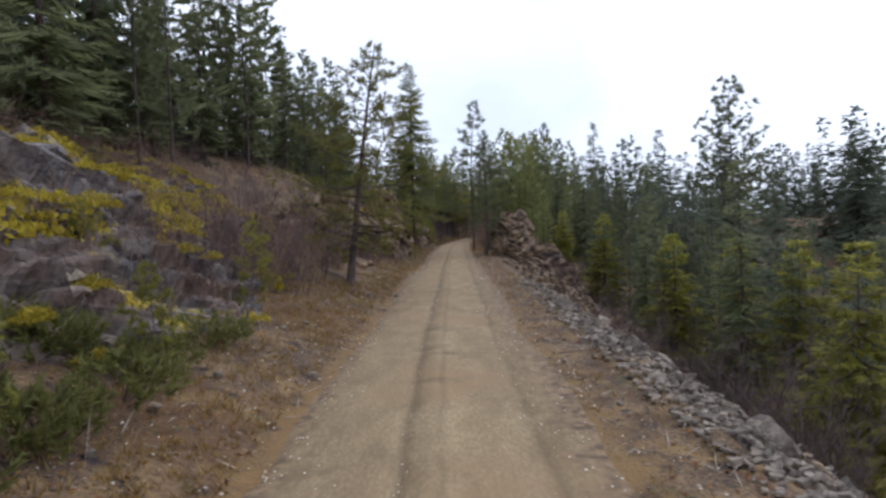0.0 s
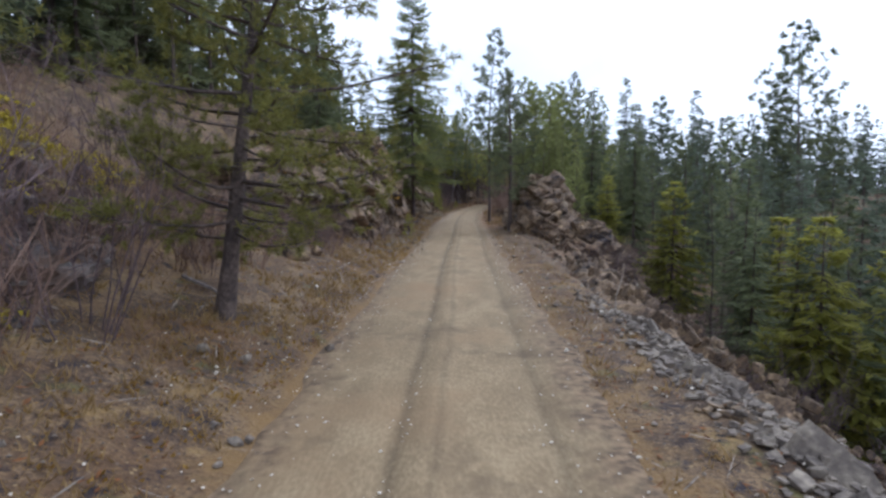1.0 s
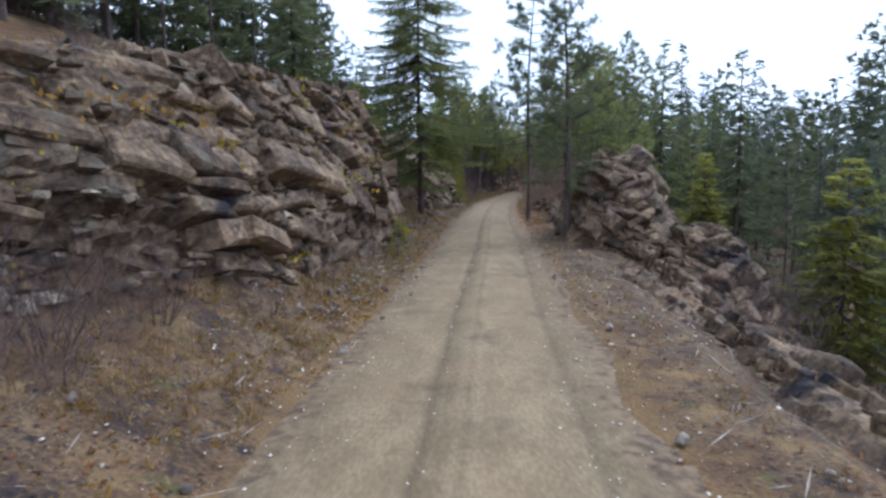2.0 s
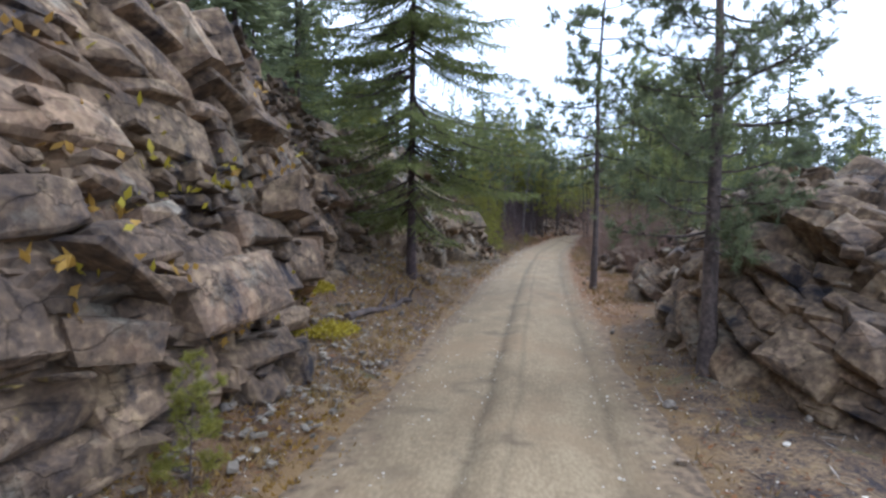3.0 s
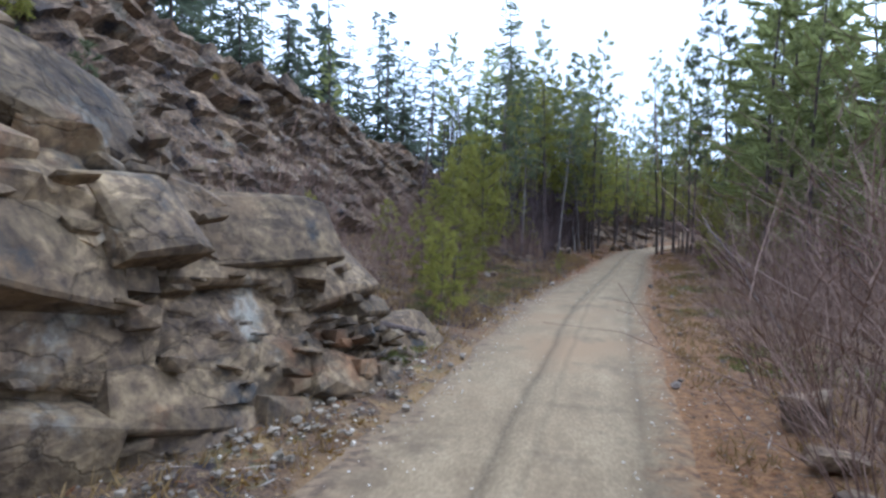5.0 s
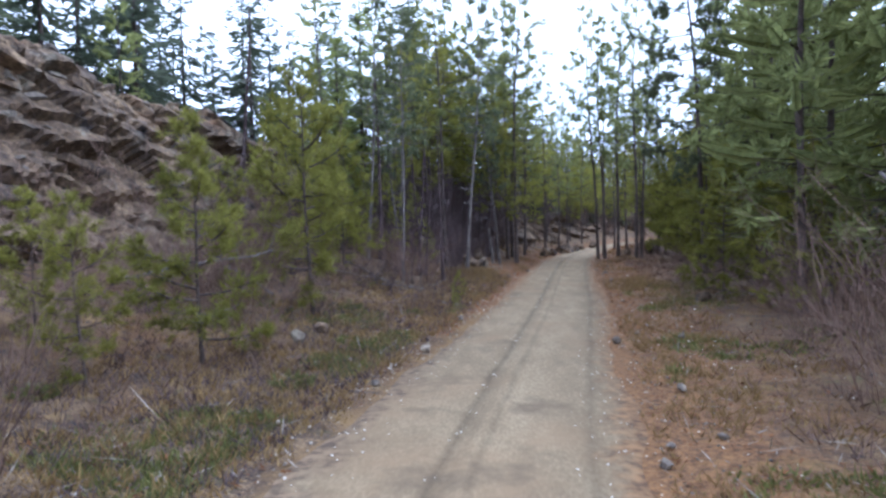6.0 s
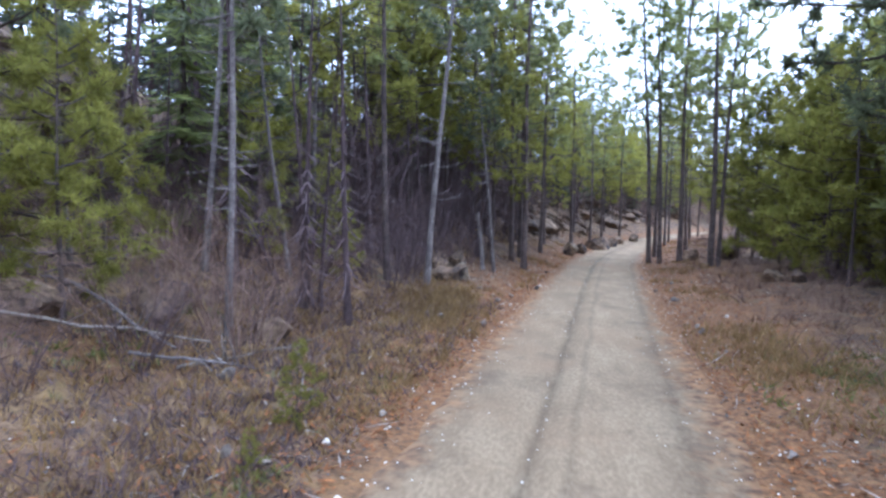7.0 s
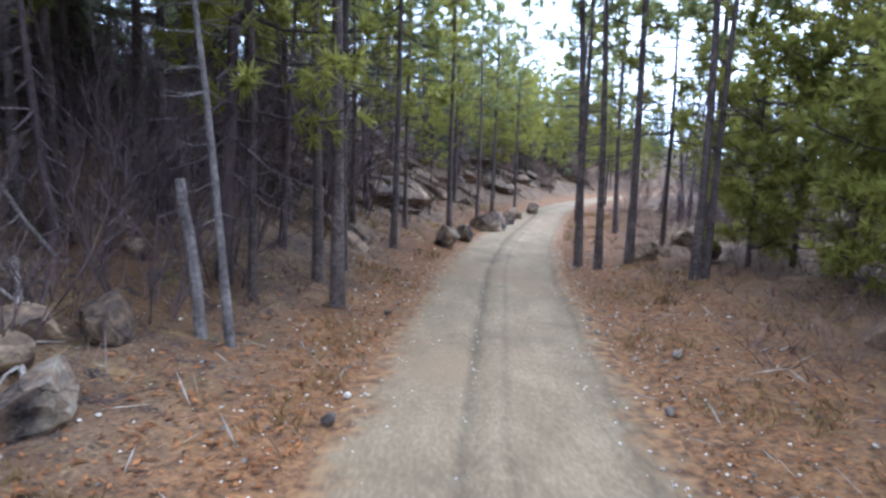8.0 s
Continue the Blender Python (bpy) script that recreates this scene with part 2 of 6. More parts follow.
def road_half(y):
    return np.interp(y, [-20, 20, 60, 75, 100], [1.38, 1.38, 1.28, 1.15, 1.0])


LEFT_D = [0, 0.6, 1.4, 2.2, 3.5, 7, 14, 30, 80, 3000]
LEFT_Z = {
    -30: [0, 0.20, 0.45, 0.8, 1.5, 3.3, 6.0, 13, 34, 60], 12: [0, 0.22, 0.48, 0.75, 1.4, 3.4, 6.2, 12, 31, 52],
    16: [0, 0.22, 0.52, 0.85, 1.5, 3.6, 6.4, 12, 30, 50],
    19: [0, 0.25, 0.70, 1.1, 1.9, 4.2, 6.6, 11, 25, 50], 30: [0, 0.20, 0.42, 0.8, 2.4, 4.9, 7.0, 11, 22, 50], 32: [0, 0.26, 0.62, 1.0, 2.4, 4.4, 6.8, 11, 20, 50],
    34: [0, 0.40, 0.90, 1.2, 1.9, 3.6, 6.4, 10, 18, 50], 36.5: [0, 0.18, 0.38, 0.8, 1.9, 3.8, 6.5, 10, 16, 50], 40: [0, 0.10, 0.22, 0.6, 2.0, 4.2, 6.6, 9, 14, 50],
    47: [0, 0.10, 0.20, 0.4, 0.9, 2.9, 6.4, 8.5, 12, 50], 54: [0, 0.04, 0.08, 0.12, 0.3, 1.6, 5.8, 8, 11, 50],
    64: [0, 0.08, 0.15, 0.25, 0.6, 1.8, 5.4, 7.5, 10, 50], 78: [0, 0.15, 0.35, 0.7, 1.4, 3.0, 5.0, 7, 9, 50]}
RIGHT_D = [0, 1.0, 1.6, 3, 6, 12, 25, 60, 130, 3000]
RIGHT_Z = {
    -30: [0, 0.0, -0.35, -1.4, -3.4, -7, -11, -12, -6, -12], 22: [0, 0.0, -0.35, -1.4, -3.4, -7, -11, -12, -6, -12],
    28: [0, 0.10, 0.10, -0.5, -2.4, -6, -10, -12, -6, -12], 35: [0, 0.12, 0.20, 0.2, -0.6, -3, -7, -10, -6, -12],
    44: [0, 0.10, 0.12, 0.0, -0.4, -2, -5, -8, -5, -12], 56: [0, 0.05, 0.08, 0.1, 0.0, -0.8, -3, -5, -4, -12],
    70: [0, 0.08, 0.12, 0.2, 0.2, 0.0, -1, -3, -3, -12], 110: [0, 0.1, 0.2, 0.3, 0.4, 0.4, 0.5, 0.5, 0, -12]}


def side_height(d, y, ds, table):
    keys = sorted(table)
    rows = np.array([np.interp(d, ds, table[k]) for k in keys])
    pos = np.clip(np.interp(y, keys, np.arange(len(keys))), 0, len(keys) - 1)
    a = np.minimum(pos.astype(int), len(keys) - 2)
    f = pos - a
    f = f * f * (3 - 2 * f)
    col = np.arange(rows.shape[1])
    return rows[a, col] * (1 - f) + rows[a + 1, col] * f


def ground_height(x, y, rough=True):
    x, y = np.broadcast_arrays(np.asarray(x, float), np.asarray(y, float))
    shape = x.shape
    x, y = x.ravel(), y.ravel()
    u, hw = x - road_centre(y), road_half(y)
    left = side_height(np.maximum(-u - hw, 0), y, LEFT_D, LEFT_Z)
    right = side_height(np.maximum(u - hw, 0), y, RIGHT_D, RIGHT_Z)
    z = np.where(u < 0, left, right)
    if rough:
        off = smooth_step(np.abs(u) - hw, 0.0, 1.5)
        far = smooth_step(np.abs(u) - hw, 4, 14)
        z = z + off * (0.07 * lattice_noise(x * 1.3, y * 1.3, 3) + 0.035 * lattice_noise(x * 4.1, y * 4.1, 5))
        z = z + far * (0.5 * lattice_noise(x * 0.21, y * 0.21, 8) + 0.2 * lattice_noise(x * 0.6, y * 0.6, 9))
    return z.reshape(shape)


RASTER_STEP = 0.2
_raster = ground_height(np.arange(-40, 50, RASTER_STEP)[:, None], np.arange(-20, 140, RASTER_STEP)[None]).tolist()


def on_ground(x, y):
    """Height of the ground at one place, from a fine raster near the road."""
    if not (-39 < x < 49 and -19 < y < 139):
        return float(ground_height(x, y))
    a, b = (x + 40) / RASTER_STEP, (y + 20) / RASTER_STEP
    i, j = int(a), int(b)
    f, g = a - i, b - j
    r0, r1 = _raster[i], _raster[i + 1]
    return (r0[j] * (1 - g) + r0[j + 1] * g) * (1 - f) + (r1[j] * (1 - g) + r1[j + 1] * g) * f


def steps(spans):
    out = [np.arange(a, b, s) for a, b, s in spans]
    return np.concatenate(out + [[spans[-1][1]]])


gx = steps([(-2500, -300, 550), (-300, -60, 30), (-60, -20, 2.5), (-20, -8, 0.6), (-8, 12, 0.25), (12, 24, 0.6), (24, 70, 3), (70, 300, 23), (300, 2500, 550)])
gy = steps([(-2500, -200, 575), (-200, -20, 12), (-20, -6, 1.0), (-6, 92, 0.4), (92, 130, 1.2), (130, 250, 10), (250, 2500, 450)])
GX, GY = np.meshgrid(gx, gy, indexing="ij")
GZ = ground_height(GX, GY)
gu = np.abs(GX - road_centre(GY)) - road_half(GY)
GZ = np.where((GY > -58) & (GY < 148), GZ - 0.12 * (1 - smooth_step(gu, -0.5, -0.1)), GZ)
ground = part("ground", mesh_from("ground", np.stack([GX.ravel(), GY.ravel(), GZ.ravel()], 1), grid_faces(len(gx), len(gy)), True), SOIL)
_va = ground.data.attributes.new("verge", "FLOAT", "POINT")
_wide = np.where((GX > road_centre(GY)) & (GY < 40), 1.3, 0.5)
_va.data.foreach_set("value", np.exp(-np.maximum(gu, 0) / _wide).ravel())
_vn = ground.data.attributes.new("needles", "FLOAT", "POINT")
_vn.data.foreach_set("value", (np.exp(-np.maximum(gu, 0) / np.where(GX > road_centre(GY), 2.4, 1.0)) * np.maximum(smooth_step(GY, 56, 66), np.where(GX > road_centre(GY), 0.8 * smooth_step(GY, 28, 36), 0.0))).ravel())
_n, _l = SOIL.node_tree.nodes, SOIL.node_tree.links
_a = _n.new("ShaderNodeAttribute")
_a.attribute_name = "verge"
_g = _n.new("ShaderNodeNewGeometry")
_w = _n.new("ShaderNodeTexNoise")
_w.inputs["Scale"].default_value, _w.inputs["Detail"].default_value, _w.inputs["Roughness"].default_value = 2.2, 8.0, 0.7
_l.new(_g.outputs["Position"], _w.inputs["Vector"])
_s = _n.new("ShaderNodeMath")
_s.operation = "MULTIPLY_ADD"
_s.inputs[1].default_value = 1.5
_l.new(_w.outputs["Fac"], _s.inputs[0])
_l.new(_a.outputs["Fac"], _s.inputs[2])
_mr = _n.new("ShaderNodeMapRange")
_mr.inputs["From Min"].default_value, _mr.inputs["From Max"].default_value = 1.45, 1.85
_l.new(_s.outputs[0], _mr.inputs["Value"])
_mx = _n.new("ShaderNodeMix")
_mx.data_type = "RGBA"
_b = _n["Principled BSDF"]
_l.new(_mr.outputs[0], _mx.inputs[0])
_l.new(_b.inputs["Base Color"].links[0].from_socket, _mx.inputs[6])
_mx.inputs[7].default_value = (0.185, 0.112, 0.044, 1)
_a2 = _n.new("ShaderNodeAttribute")
_a2.attribute_name = "needles"
_w2 = _n.new("ShaderNodeTexNoise")
_w2.inputs["Scale"].default_value, _w2.inputs["Detail"].default_value, _w2.inputs["Roughness"].default_value = 1.1, 9.0, 0.72
_l.new(_g.outputs["Position"], _w2.inputs["Vector"])
_s2 = _n.new("ShaderNodeMath")
_l.new(_w2.outputs["Fac"], _s2.inputs[0])
_l.new(_a2.outputs["Fac"], _s2.inputs[1])
_mr2 = _n.new("ShaderNodeMapRange")
_mr2.inputs["From Min"].default_value, _mr2.inputs["From Max"].default_value = 0.75, 1.15
_mr2.inputs["To Max"].default_value = 0.85
_l.new(_s2.outputs[0], _mr2.inputs["Value"])
_mx2 = _n.new("ShaderNodeMix")
_mx2.data_type = "RGBA"
_rust = _n.new("ShaderNodeValToRGB")
_rust.color_ramp.elements[0].position, _rust.color_ramp.elements[0].color = 0.36, (0.072, 0.036, 0.018, 1)
_rust.color_ramp.elements[1].position, _rust.color_ramp.elements[1].color = 0.62, (0.285, 0.142, 0.052, 1)
_w3 = _n.new("ShaderNodeTexNoise")
_w3.inputs["Scale"].default_value, _w3.inputs["Detail"].default_value, _w3.inputs["Roughness"].default_value = 14.0, 7.0, 0.7
_l.new(_g.outputs["Position"], _w3.inputs["Vector"])
_l.new(_w3.outputs["Fac"], _rust.inputs["Fac"])
_l.new(_mr2.outputs[0], _mx2.inputs[0])
_l.new(_mx.outputs[2], _mx2.inputs[6])
_l.new(_rust.outputs["Color"], _mx2.inputs[7])
_l.new(_mx2.outputs[2], _b.inputs["Base Color"])
tagged(ground, "brown forest floor of dry grass, needles and soil", "ground", kind="structure")

# ---- the dirt road ----
ry = steps([(-57, -7, 1.0), (-7, 105, 0.22), (105, 147, 1.0)])
ru = np.linspace(-1.3, 1.3, 61)
RU, RY = np.meshgrid(ru, ry, indexing="ij")
hw = road_half(RY)
edge = 1.0 + 0.10 * lattice_noise(RY * 0.7, np.sign(RU) * 5.0, 21) + 0.05 * lattice_noise(RY * 2.9, np.sign(RU) * 9.0, 22)
RUm = RU * hw
rz = 0.018 * np.cos(RUm * 2.0) - (0.024 + 0.012 * lattice_noise(RY * 0.5, 0 * RY, 41)) * np.exp(-((RUm + 0.24 + 0.03 * lattice_noise(RY * 0.3, 0 * RY + 3, 42)) / 0.10) ** 2) - 0.028 * np.exp(-((RUm - 0.88) / 0.12) ** 2) * (1 - smooth_step(RY, 50, 62)) + 0.02 * np.exp(-(RUm / 0.13) ** 2)
rz = rz + 0.005 * lattice_noise(RUm * 3.0, RY * 0.3, 31) + 0.002 * lattice_noise(RUm * 9.0, RY * 3.0, 32)
rz = rz + 0.025 - 0.10 * smooth_step(np.abs(RU) / edge, 0.92, 1.26)
RX = road_centre(RY) + RUm
road_mesh = mesh_from("road", np.stack([RX.ravel(), RY.ravel(), rz.ravel()], 1), grid_faces(len(ru), len(ry)), True)
at = road_mesh.attributes.new("across", "FLOAT", "POINT")
at.data.foreach_set("value", RUm.ravel())
at = road_mesh.attributes.new("edge", "FLOAT", "POINT")
at.data.foreach_set("value", (np.abs(RU) * 1.36).ravel())
at = road_mesh.attributes.new("needles", "FLOAT", "POINT")
at.data.foreach_set("value", np.maximum(smooth_step(RY, 56, 66), np.where(RU > 0, 0.7 * smooth_step(RY, 28, 36), 0.0)).ravel())
ROADMAT = material("packed_dirt", [(0.30, (0.155, 0.110, 0.062)), (0.48, (0.215, 0.156, 0.086)), (0.64, (0.300, 0.227, 0.130))], 2.6, bump=0.3, fine=13, stretch=(1.0, 0.4, 1.0),
                   extra=[((0.23, 0.155, 0.082), 0.35, 0.50, 0.66), ((0.150, 0.108, 0.062), 1.1, 0.56, 0.68)])
_n, _l = ROADMAT.node_tree.nodes, ROADMAT.node_tree.links
_a = _n.new("ShaderNodeAttribute")
_a.attribute_name = "across"
_g = _n.new("ShaderNodeNewGeometry")
_w = _n.new("ShaderNodeTexNoise")
_w.inputs["Scale"].default_value, _w.inputs["Detail"].default_value = 0.9, 4.0
_l.new(_g.outputs["Position"], _w.inputs["Vector"])
_off = _n.new("ShaderNodeMath")
_off.operation = "MULTIPLY_ADD"
_off.inputs[1].default_value, _off.inputs[2].default_value = 0.16, -0.08
_l.new(_w.outputs["Fac"], _off.inputs[0])
_sum = _n.new("ShaderNodeMath")
_l.new(_a.outputs["Fac"], _sum.inputs[0])
_l.new(_off.outputs[0], _sum.inputs[1])
_mr = _n.new("ShaderNodeMapRange")
_mr.inputs["From Min"].default_value, _mr.inputs["From Max"].default_value = -1.5, 1.5
_l.new(_sum.outputs[0], _mr.inputs["Value"])
_cr = _n.new("ShaderNodeValToRGB")
_bands = [(0.0, 0.90), (0.1, 0.92), (0.2, 0.98), (0.33, 1.05), (0.40, 0.98), (0.425, 0.52), (0.45, 0.95), (0.50, 1.10), (0.52, 0.82), (0.54, 1.10), (0.68, 1.08), (0.77, 0.9), (0.795, 0.62), (0.82, 0.9), (0.9, 0.94), (1.0, 0.90)]
while len(_cr.color_ramp.elements) < len(_bands):
    _cr.color_ramp.elements.new(0.5)
for _e, (_p, _v) in zip(_cr.color_ramp.elements, _bands):
    _e.position, _e.color = _p, (_v, _v * 0.985, _v * 0.97, 1)
_l.new(_mr.outputs[0], _cr.inputs["Fac"])
_b = _n["Principled BSDF"]
_src = _b.inputs["Base Color"].links[0].from_socket
_mx = _n.new("ShaderNodeMix")
_mx.data_type, _mx.blend_type = "RGBA", "MULTIPLY"
_mx.inputs[0].default_value = 0.75
_l.new(_src, _mx.inputs[6])
_l.new(_cr.outputs["Color"], _mx.inputs[7])
_edge = _n.new("ShaderNodeAttribute")
_edge.attribute_name = "edge"
_e1 = _n.new("ShaderNodeTexNoise")
_e1.inputs["Scale"].default_value, _e1.inputs["Detail"].default_value, _e1.inputs["Roughness"].default_value = 2.6, 9.0, 0.72
_l.new(_g.outputs["Position"], _e1.inputs["Vector"])
_e2 = _n.new("ShaderNodeMath")
_e2.operation = "MULTIPLY_ADD"
_e2.inputs[1].default_value = 1.3
_l.new(_e1.outputs["Fac"], _e2.inputs[0])
_l.new(_edge.outputs["Fac"], _e2.inputs[2])
_e3 = _n.new("ShaderNodeMapRange")
_e3.inputs["From Min"].default_value, _e3.inputs["From Max"].default_value = 1.62, 1.98
_l.new(_e2.outputs[0], _e3.inputs["Value"])
_dirt = _n.new("ShaderNodeValToRGB")
_dirt.color_ramp.elements[0].position, _dirt.color_ramp.elements[0].color = 0.38, (0.085, 0.058, 0.036, 1)
_dirt.color_ramp.elements[1].position, _dirt.color_ramp.elements[1].color = 0.62, (0.225, 0.152, 0.086, 1)
_e4 = _n.new("ShaderNodeTexNoise")
_e4.inputs["Scale"].default_value, _e4.inputs["Detail"].default_value = 9.0, 6.0
_l.new(_g.outputs["Position"], _e4.inputs["Vector"])
_l.new(_e4.outputs["Fac"], _dirt.inputs["Fac"])
_e5 = _n.new("ShaderNodeMix")
_e5.data_type = "RGBA"
_l.new(_e3.outputs[0], _e5.inputs[0])
_l.new(_mx.outputs[2], _e5.inputs[6])
_fall = _n.new("ShaderNodeAttribute")
_fall.attribute_name = "needles"
_e6 = _n.new("ShaderNodeMix")
_e6.data_type = "RGBA"
_rust = _n.new("ShaderNodeValToRGB")
_rust.color_ramp.elements[0].position, _rust.color_ramp.elements[0].color = 0.36, (0.082, 0.039, 0.018, 1)
_rust.color_ramp.elements[1].position, _rust.color_ramp.elements[1].color = 0.62, (0.275, 0.146, 0.056, 1)
_l.new(_e4.outputs["Fac"], _rust.inputs["Fac"])
_l.new(_fall.outputs["Fac"], _e6.inputs[0])
_l.new(_dirt.outputs["Color"], _e6.inputs[6])
_l.new(_rust.outputs["Color"], _e6.inputs[7])
_l.new(_e6.outputs[2], _e5.inputs[7])
_l.new(_e5.outputs[2], _b.inputs["Base Color"])
road = part("road", road_mesh, ROADMAT)
tagged(road, "narrow packed dirt road with wheel ruts and gravel", "road", kind="structure")


# ---- meshes out of pieces ----
def tube(points, radii, sides=6):
    """Vertices and faces of a tapered tube along points."""
    verts, faces = [], []
    for k, (p, r) in enumerate(zip(points, radii)):
        d = (points[min(k + 1, len(points) - 1)] - points[max(k - 1, 0)]).normalized()
        a = d.orthogonal().normalized()
        b = d.cross(a)
        for i in range(sides):
            w = 2 * math.pi * i / sides
            verts.append(p + (a * math.cos(w) + b * math.sin(w)) * r)
    for k in range(len(points) - 1):
        for i in range(sides):
            j = (i + 1) % sides
            faces.append((k * sides + i, k * sides + j, (k + 1) * sides + j, (k + 1) * sides + i))
    return verts, faces


class Soup:
    """Gathers vertices and faces of one mesh."""
    def __init__(self):
        self.v, self.f = [], []

    def add(self, verts, faces):
        o = len(self.v)
        self.v += [tuple(p) for p in verts]
        self.f += [tuple(i + o for i in f) for f in faces]

    def blade(self, p, d, length, width, side):
        """A narrow pointed leaf of two triangles."""
        q = p + d * length
        m = p + d * length * 0.45
        o = len(self.v)
        self.v += [tuple(p), tuple(m + side * width / 2), tuple(q), tuple(m - side * width / 2)]
        self.f += [(o, o + 1, o + 2, o + 3)]

    def needle(self, p, d, length, width, side):
        o = len(self.v)
        self.v += [tuple(p - side * width / 2), tuple(p + side * width / 2), tuple(p + d * length)]
        self.f += [(o, o + 1, o + 2)]

    def ribbon(self, points, widths, side):
        """A thin flat strip along points."""
        o = len(self.v)
        for p, w in zip(points, widths):
            self.v += [tuple(p - side * w), tuple(p + side * w)]
        self.f += [(o + 2 * i, o + 2 * i + 1, o + 2 * i + 3, o + 2 * i + 2) for i in range(len(points) - 1)]

    def mesh(self, name, smooth=False):
        return mesh_from(name, self.v, self.f, smooth)


# ---- rock faces ----
def cells(a, b, seed, jitter=0.85):
    """Nearest and second nearest cell of a jittered lattice: a random number for it, its centre, and how near its border is."""
    best, second = np.full(a.shape, 9e9), np.full(a.shape, 9e9)
    ident, ca, cb = np.zeros(a.shape), np.zeros(a.shape), np.zeros(a.shape)
    ia, ib = np.floor(a), np.floor(b)

    def h(i, j, k):
        v = np.sin(i * 127.1 + j * 269.5 + k * 53.3 + seed * 17.7) * 43758.5453
        return v - np.floor(v)
    for da in (-1, 0, 1):
        for db in (-1, 0, 1):
            i, j = ia + da, ib + db
            pa, pb = i + 0.5 + jitter * (h(i, j, 1) - 0.5), j + 0.5 + jitter * (h(i, j, 2) - 0.5)
            d = np.abs(a - pa) + np.abs(b - pb) * 1.1
            near = d < best
            second = np.where(near, best, np.minimum(second, d))
            best = np.where(near, d, best)
            ident, ca, cb = np.where(near, h(i, j, 3), ident), np.where(near, pa, ca), np.where(near, pb, cb)
    return ident, a - ca, b - cb, second - best


def block_mesh(seed, lx=1.0, ly=0.7, lz=0.42):
    """One angular block: uneven corners, some broken off, and a few odd points that break its flats."""
    r = random.Random(seed)
    pts = []
    for sx in (-1, 1):
        for sy in (-1, 1):
            for sz in (-1, 1):
                p = Vector((sx * r.uniform(0.55, 1.0), sy * r.uniform(0.55, 1.0), sz * r.uniform(0.5, 1.0)))
                if r.random() < 0.3:
                    k = r.uniform(0.35, 0.7)
                    pts += [Vector((p.x * k, p.y, p.z)), Vector((p.x, p.y * k, p.z)), Vector((p.x, p.y, p.z * k))]
                else:
                    pts.append(p)
    for _ in range(4):
        p = Vector((r.uniform(-1, 1), r.uniform(-1, 1), r.uniform(-1, 1)))
        pts.append(p / max(abs(p.x), abs(p.y), abs(p.z)) * r.uniform(0.85, 1.05))
    bm = bmesh.new()
    for p in pts:
        bm.verts.new((p.x * lx / 2, p.y * ly / 2, p.z * lz / 2))
    bmesh.ops.convex_hull(bm, input=bm.verts)
    me = bpy.data.meshes.new("rock_block")
    bm.to_mesh(me)
    bm.free()
    return me


BLOCKS = {}
def block_set(mat):
    if mat.name not in BLOCKS:
        BLOCKS[mat.name] = [block_mesh(500 + i, *random.Random(i).choice([(1.0, 0.8, 0.42), (1.0, 0.7, 0.28), (0.9, 0.8, 0.6), (1.0, 0.6, 0.2)])) for i in range(16)]
        for me in BLOCKS[mat.name]:
            me.materials.append(mat)
    return BLOCKS[mat.name]


def level(n, run):
    """The level direction in a face with the normal n, on the side of run."""
    d = Vector((0, 0, 1)).cross(Vector(n))
    if d.length < 0.15:
        return Vector(run).normalized()
    return d.normalized() * (1 if d.dot(Vector(run)) > 0 else -1)


def slab_mesh(r, w, h, depth, lower):
    """One bed's block: an uneven outline with broken corners, a faceted front and worn edges."""
    outline = []
    for sx, sz in ((-1, -1), (1, -1), (1, 1), (-1, 1)):
        x, z = sx * w / 2 * r.uniform(0.92, 1.08), sz * h / 2 * r.uniform(0.86, 1.10)
        if r.random() < 0.28:
            cut = r.uniform(0.12, 0.4)
            outline += [(x * (1 - cut), z), (x, z * (1 - cut))]
        else:
            outline.append((x, z))
    outline += [(r.uniform(-0.3, 0.3) * w, -h / 2 * r.uniform(0.9, 1.1)), (r.uniform(-0.3, 0.3) * w, h / 2 * r.uniform(0.9, 1.1))]
    bm = bmesh.new()
    worn = min(0.03, 0.08 * h)
    for x, z in outline:
        f = -lower * z + r.uniform(-0.045, 0.045)
        bm.verts.new((x, -depth, z))
        bm.verts.new((x, f - worn * r.uniform(0.6, 2.2), z))
        bm.verts.new((x * (1 - 2 * worn / w), f, z * (1 - 2 * worn / h)))
    for _ in range(6):
        x, z = r.uniform(-0.38, 0.38) * w, r.uniform(-0.38, 0.38) * h
        bm.verts.new((x, -lower * z + r.uniform(0.0, 0.07), z))
    bmesh.ops.convex_hull(bm, input=bm.verts)
    loose = [v for v in bm.verts if not v.link_faces]
    bmesh.ops.delete(bm, geom=loose, context="VERTS")
    me = bpy.data.meshes.new("rock_block")
    bm.to_mesh(me)
    bm.free()
    return me


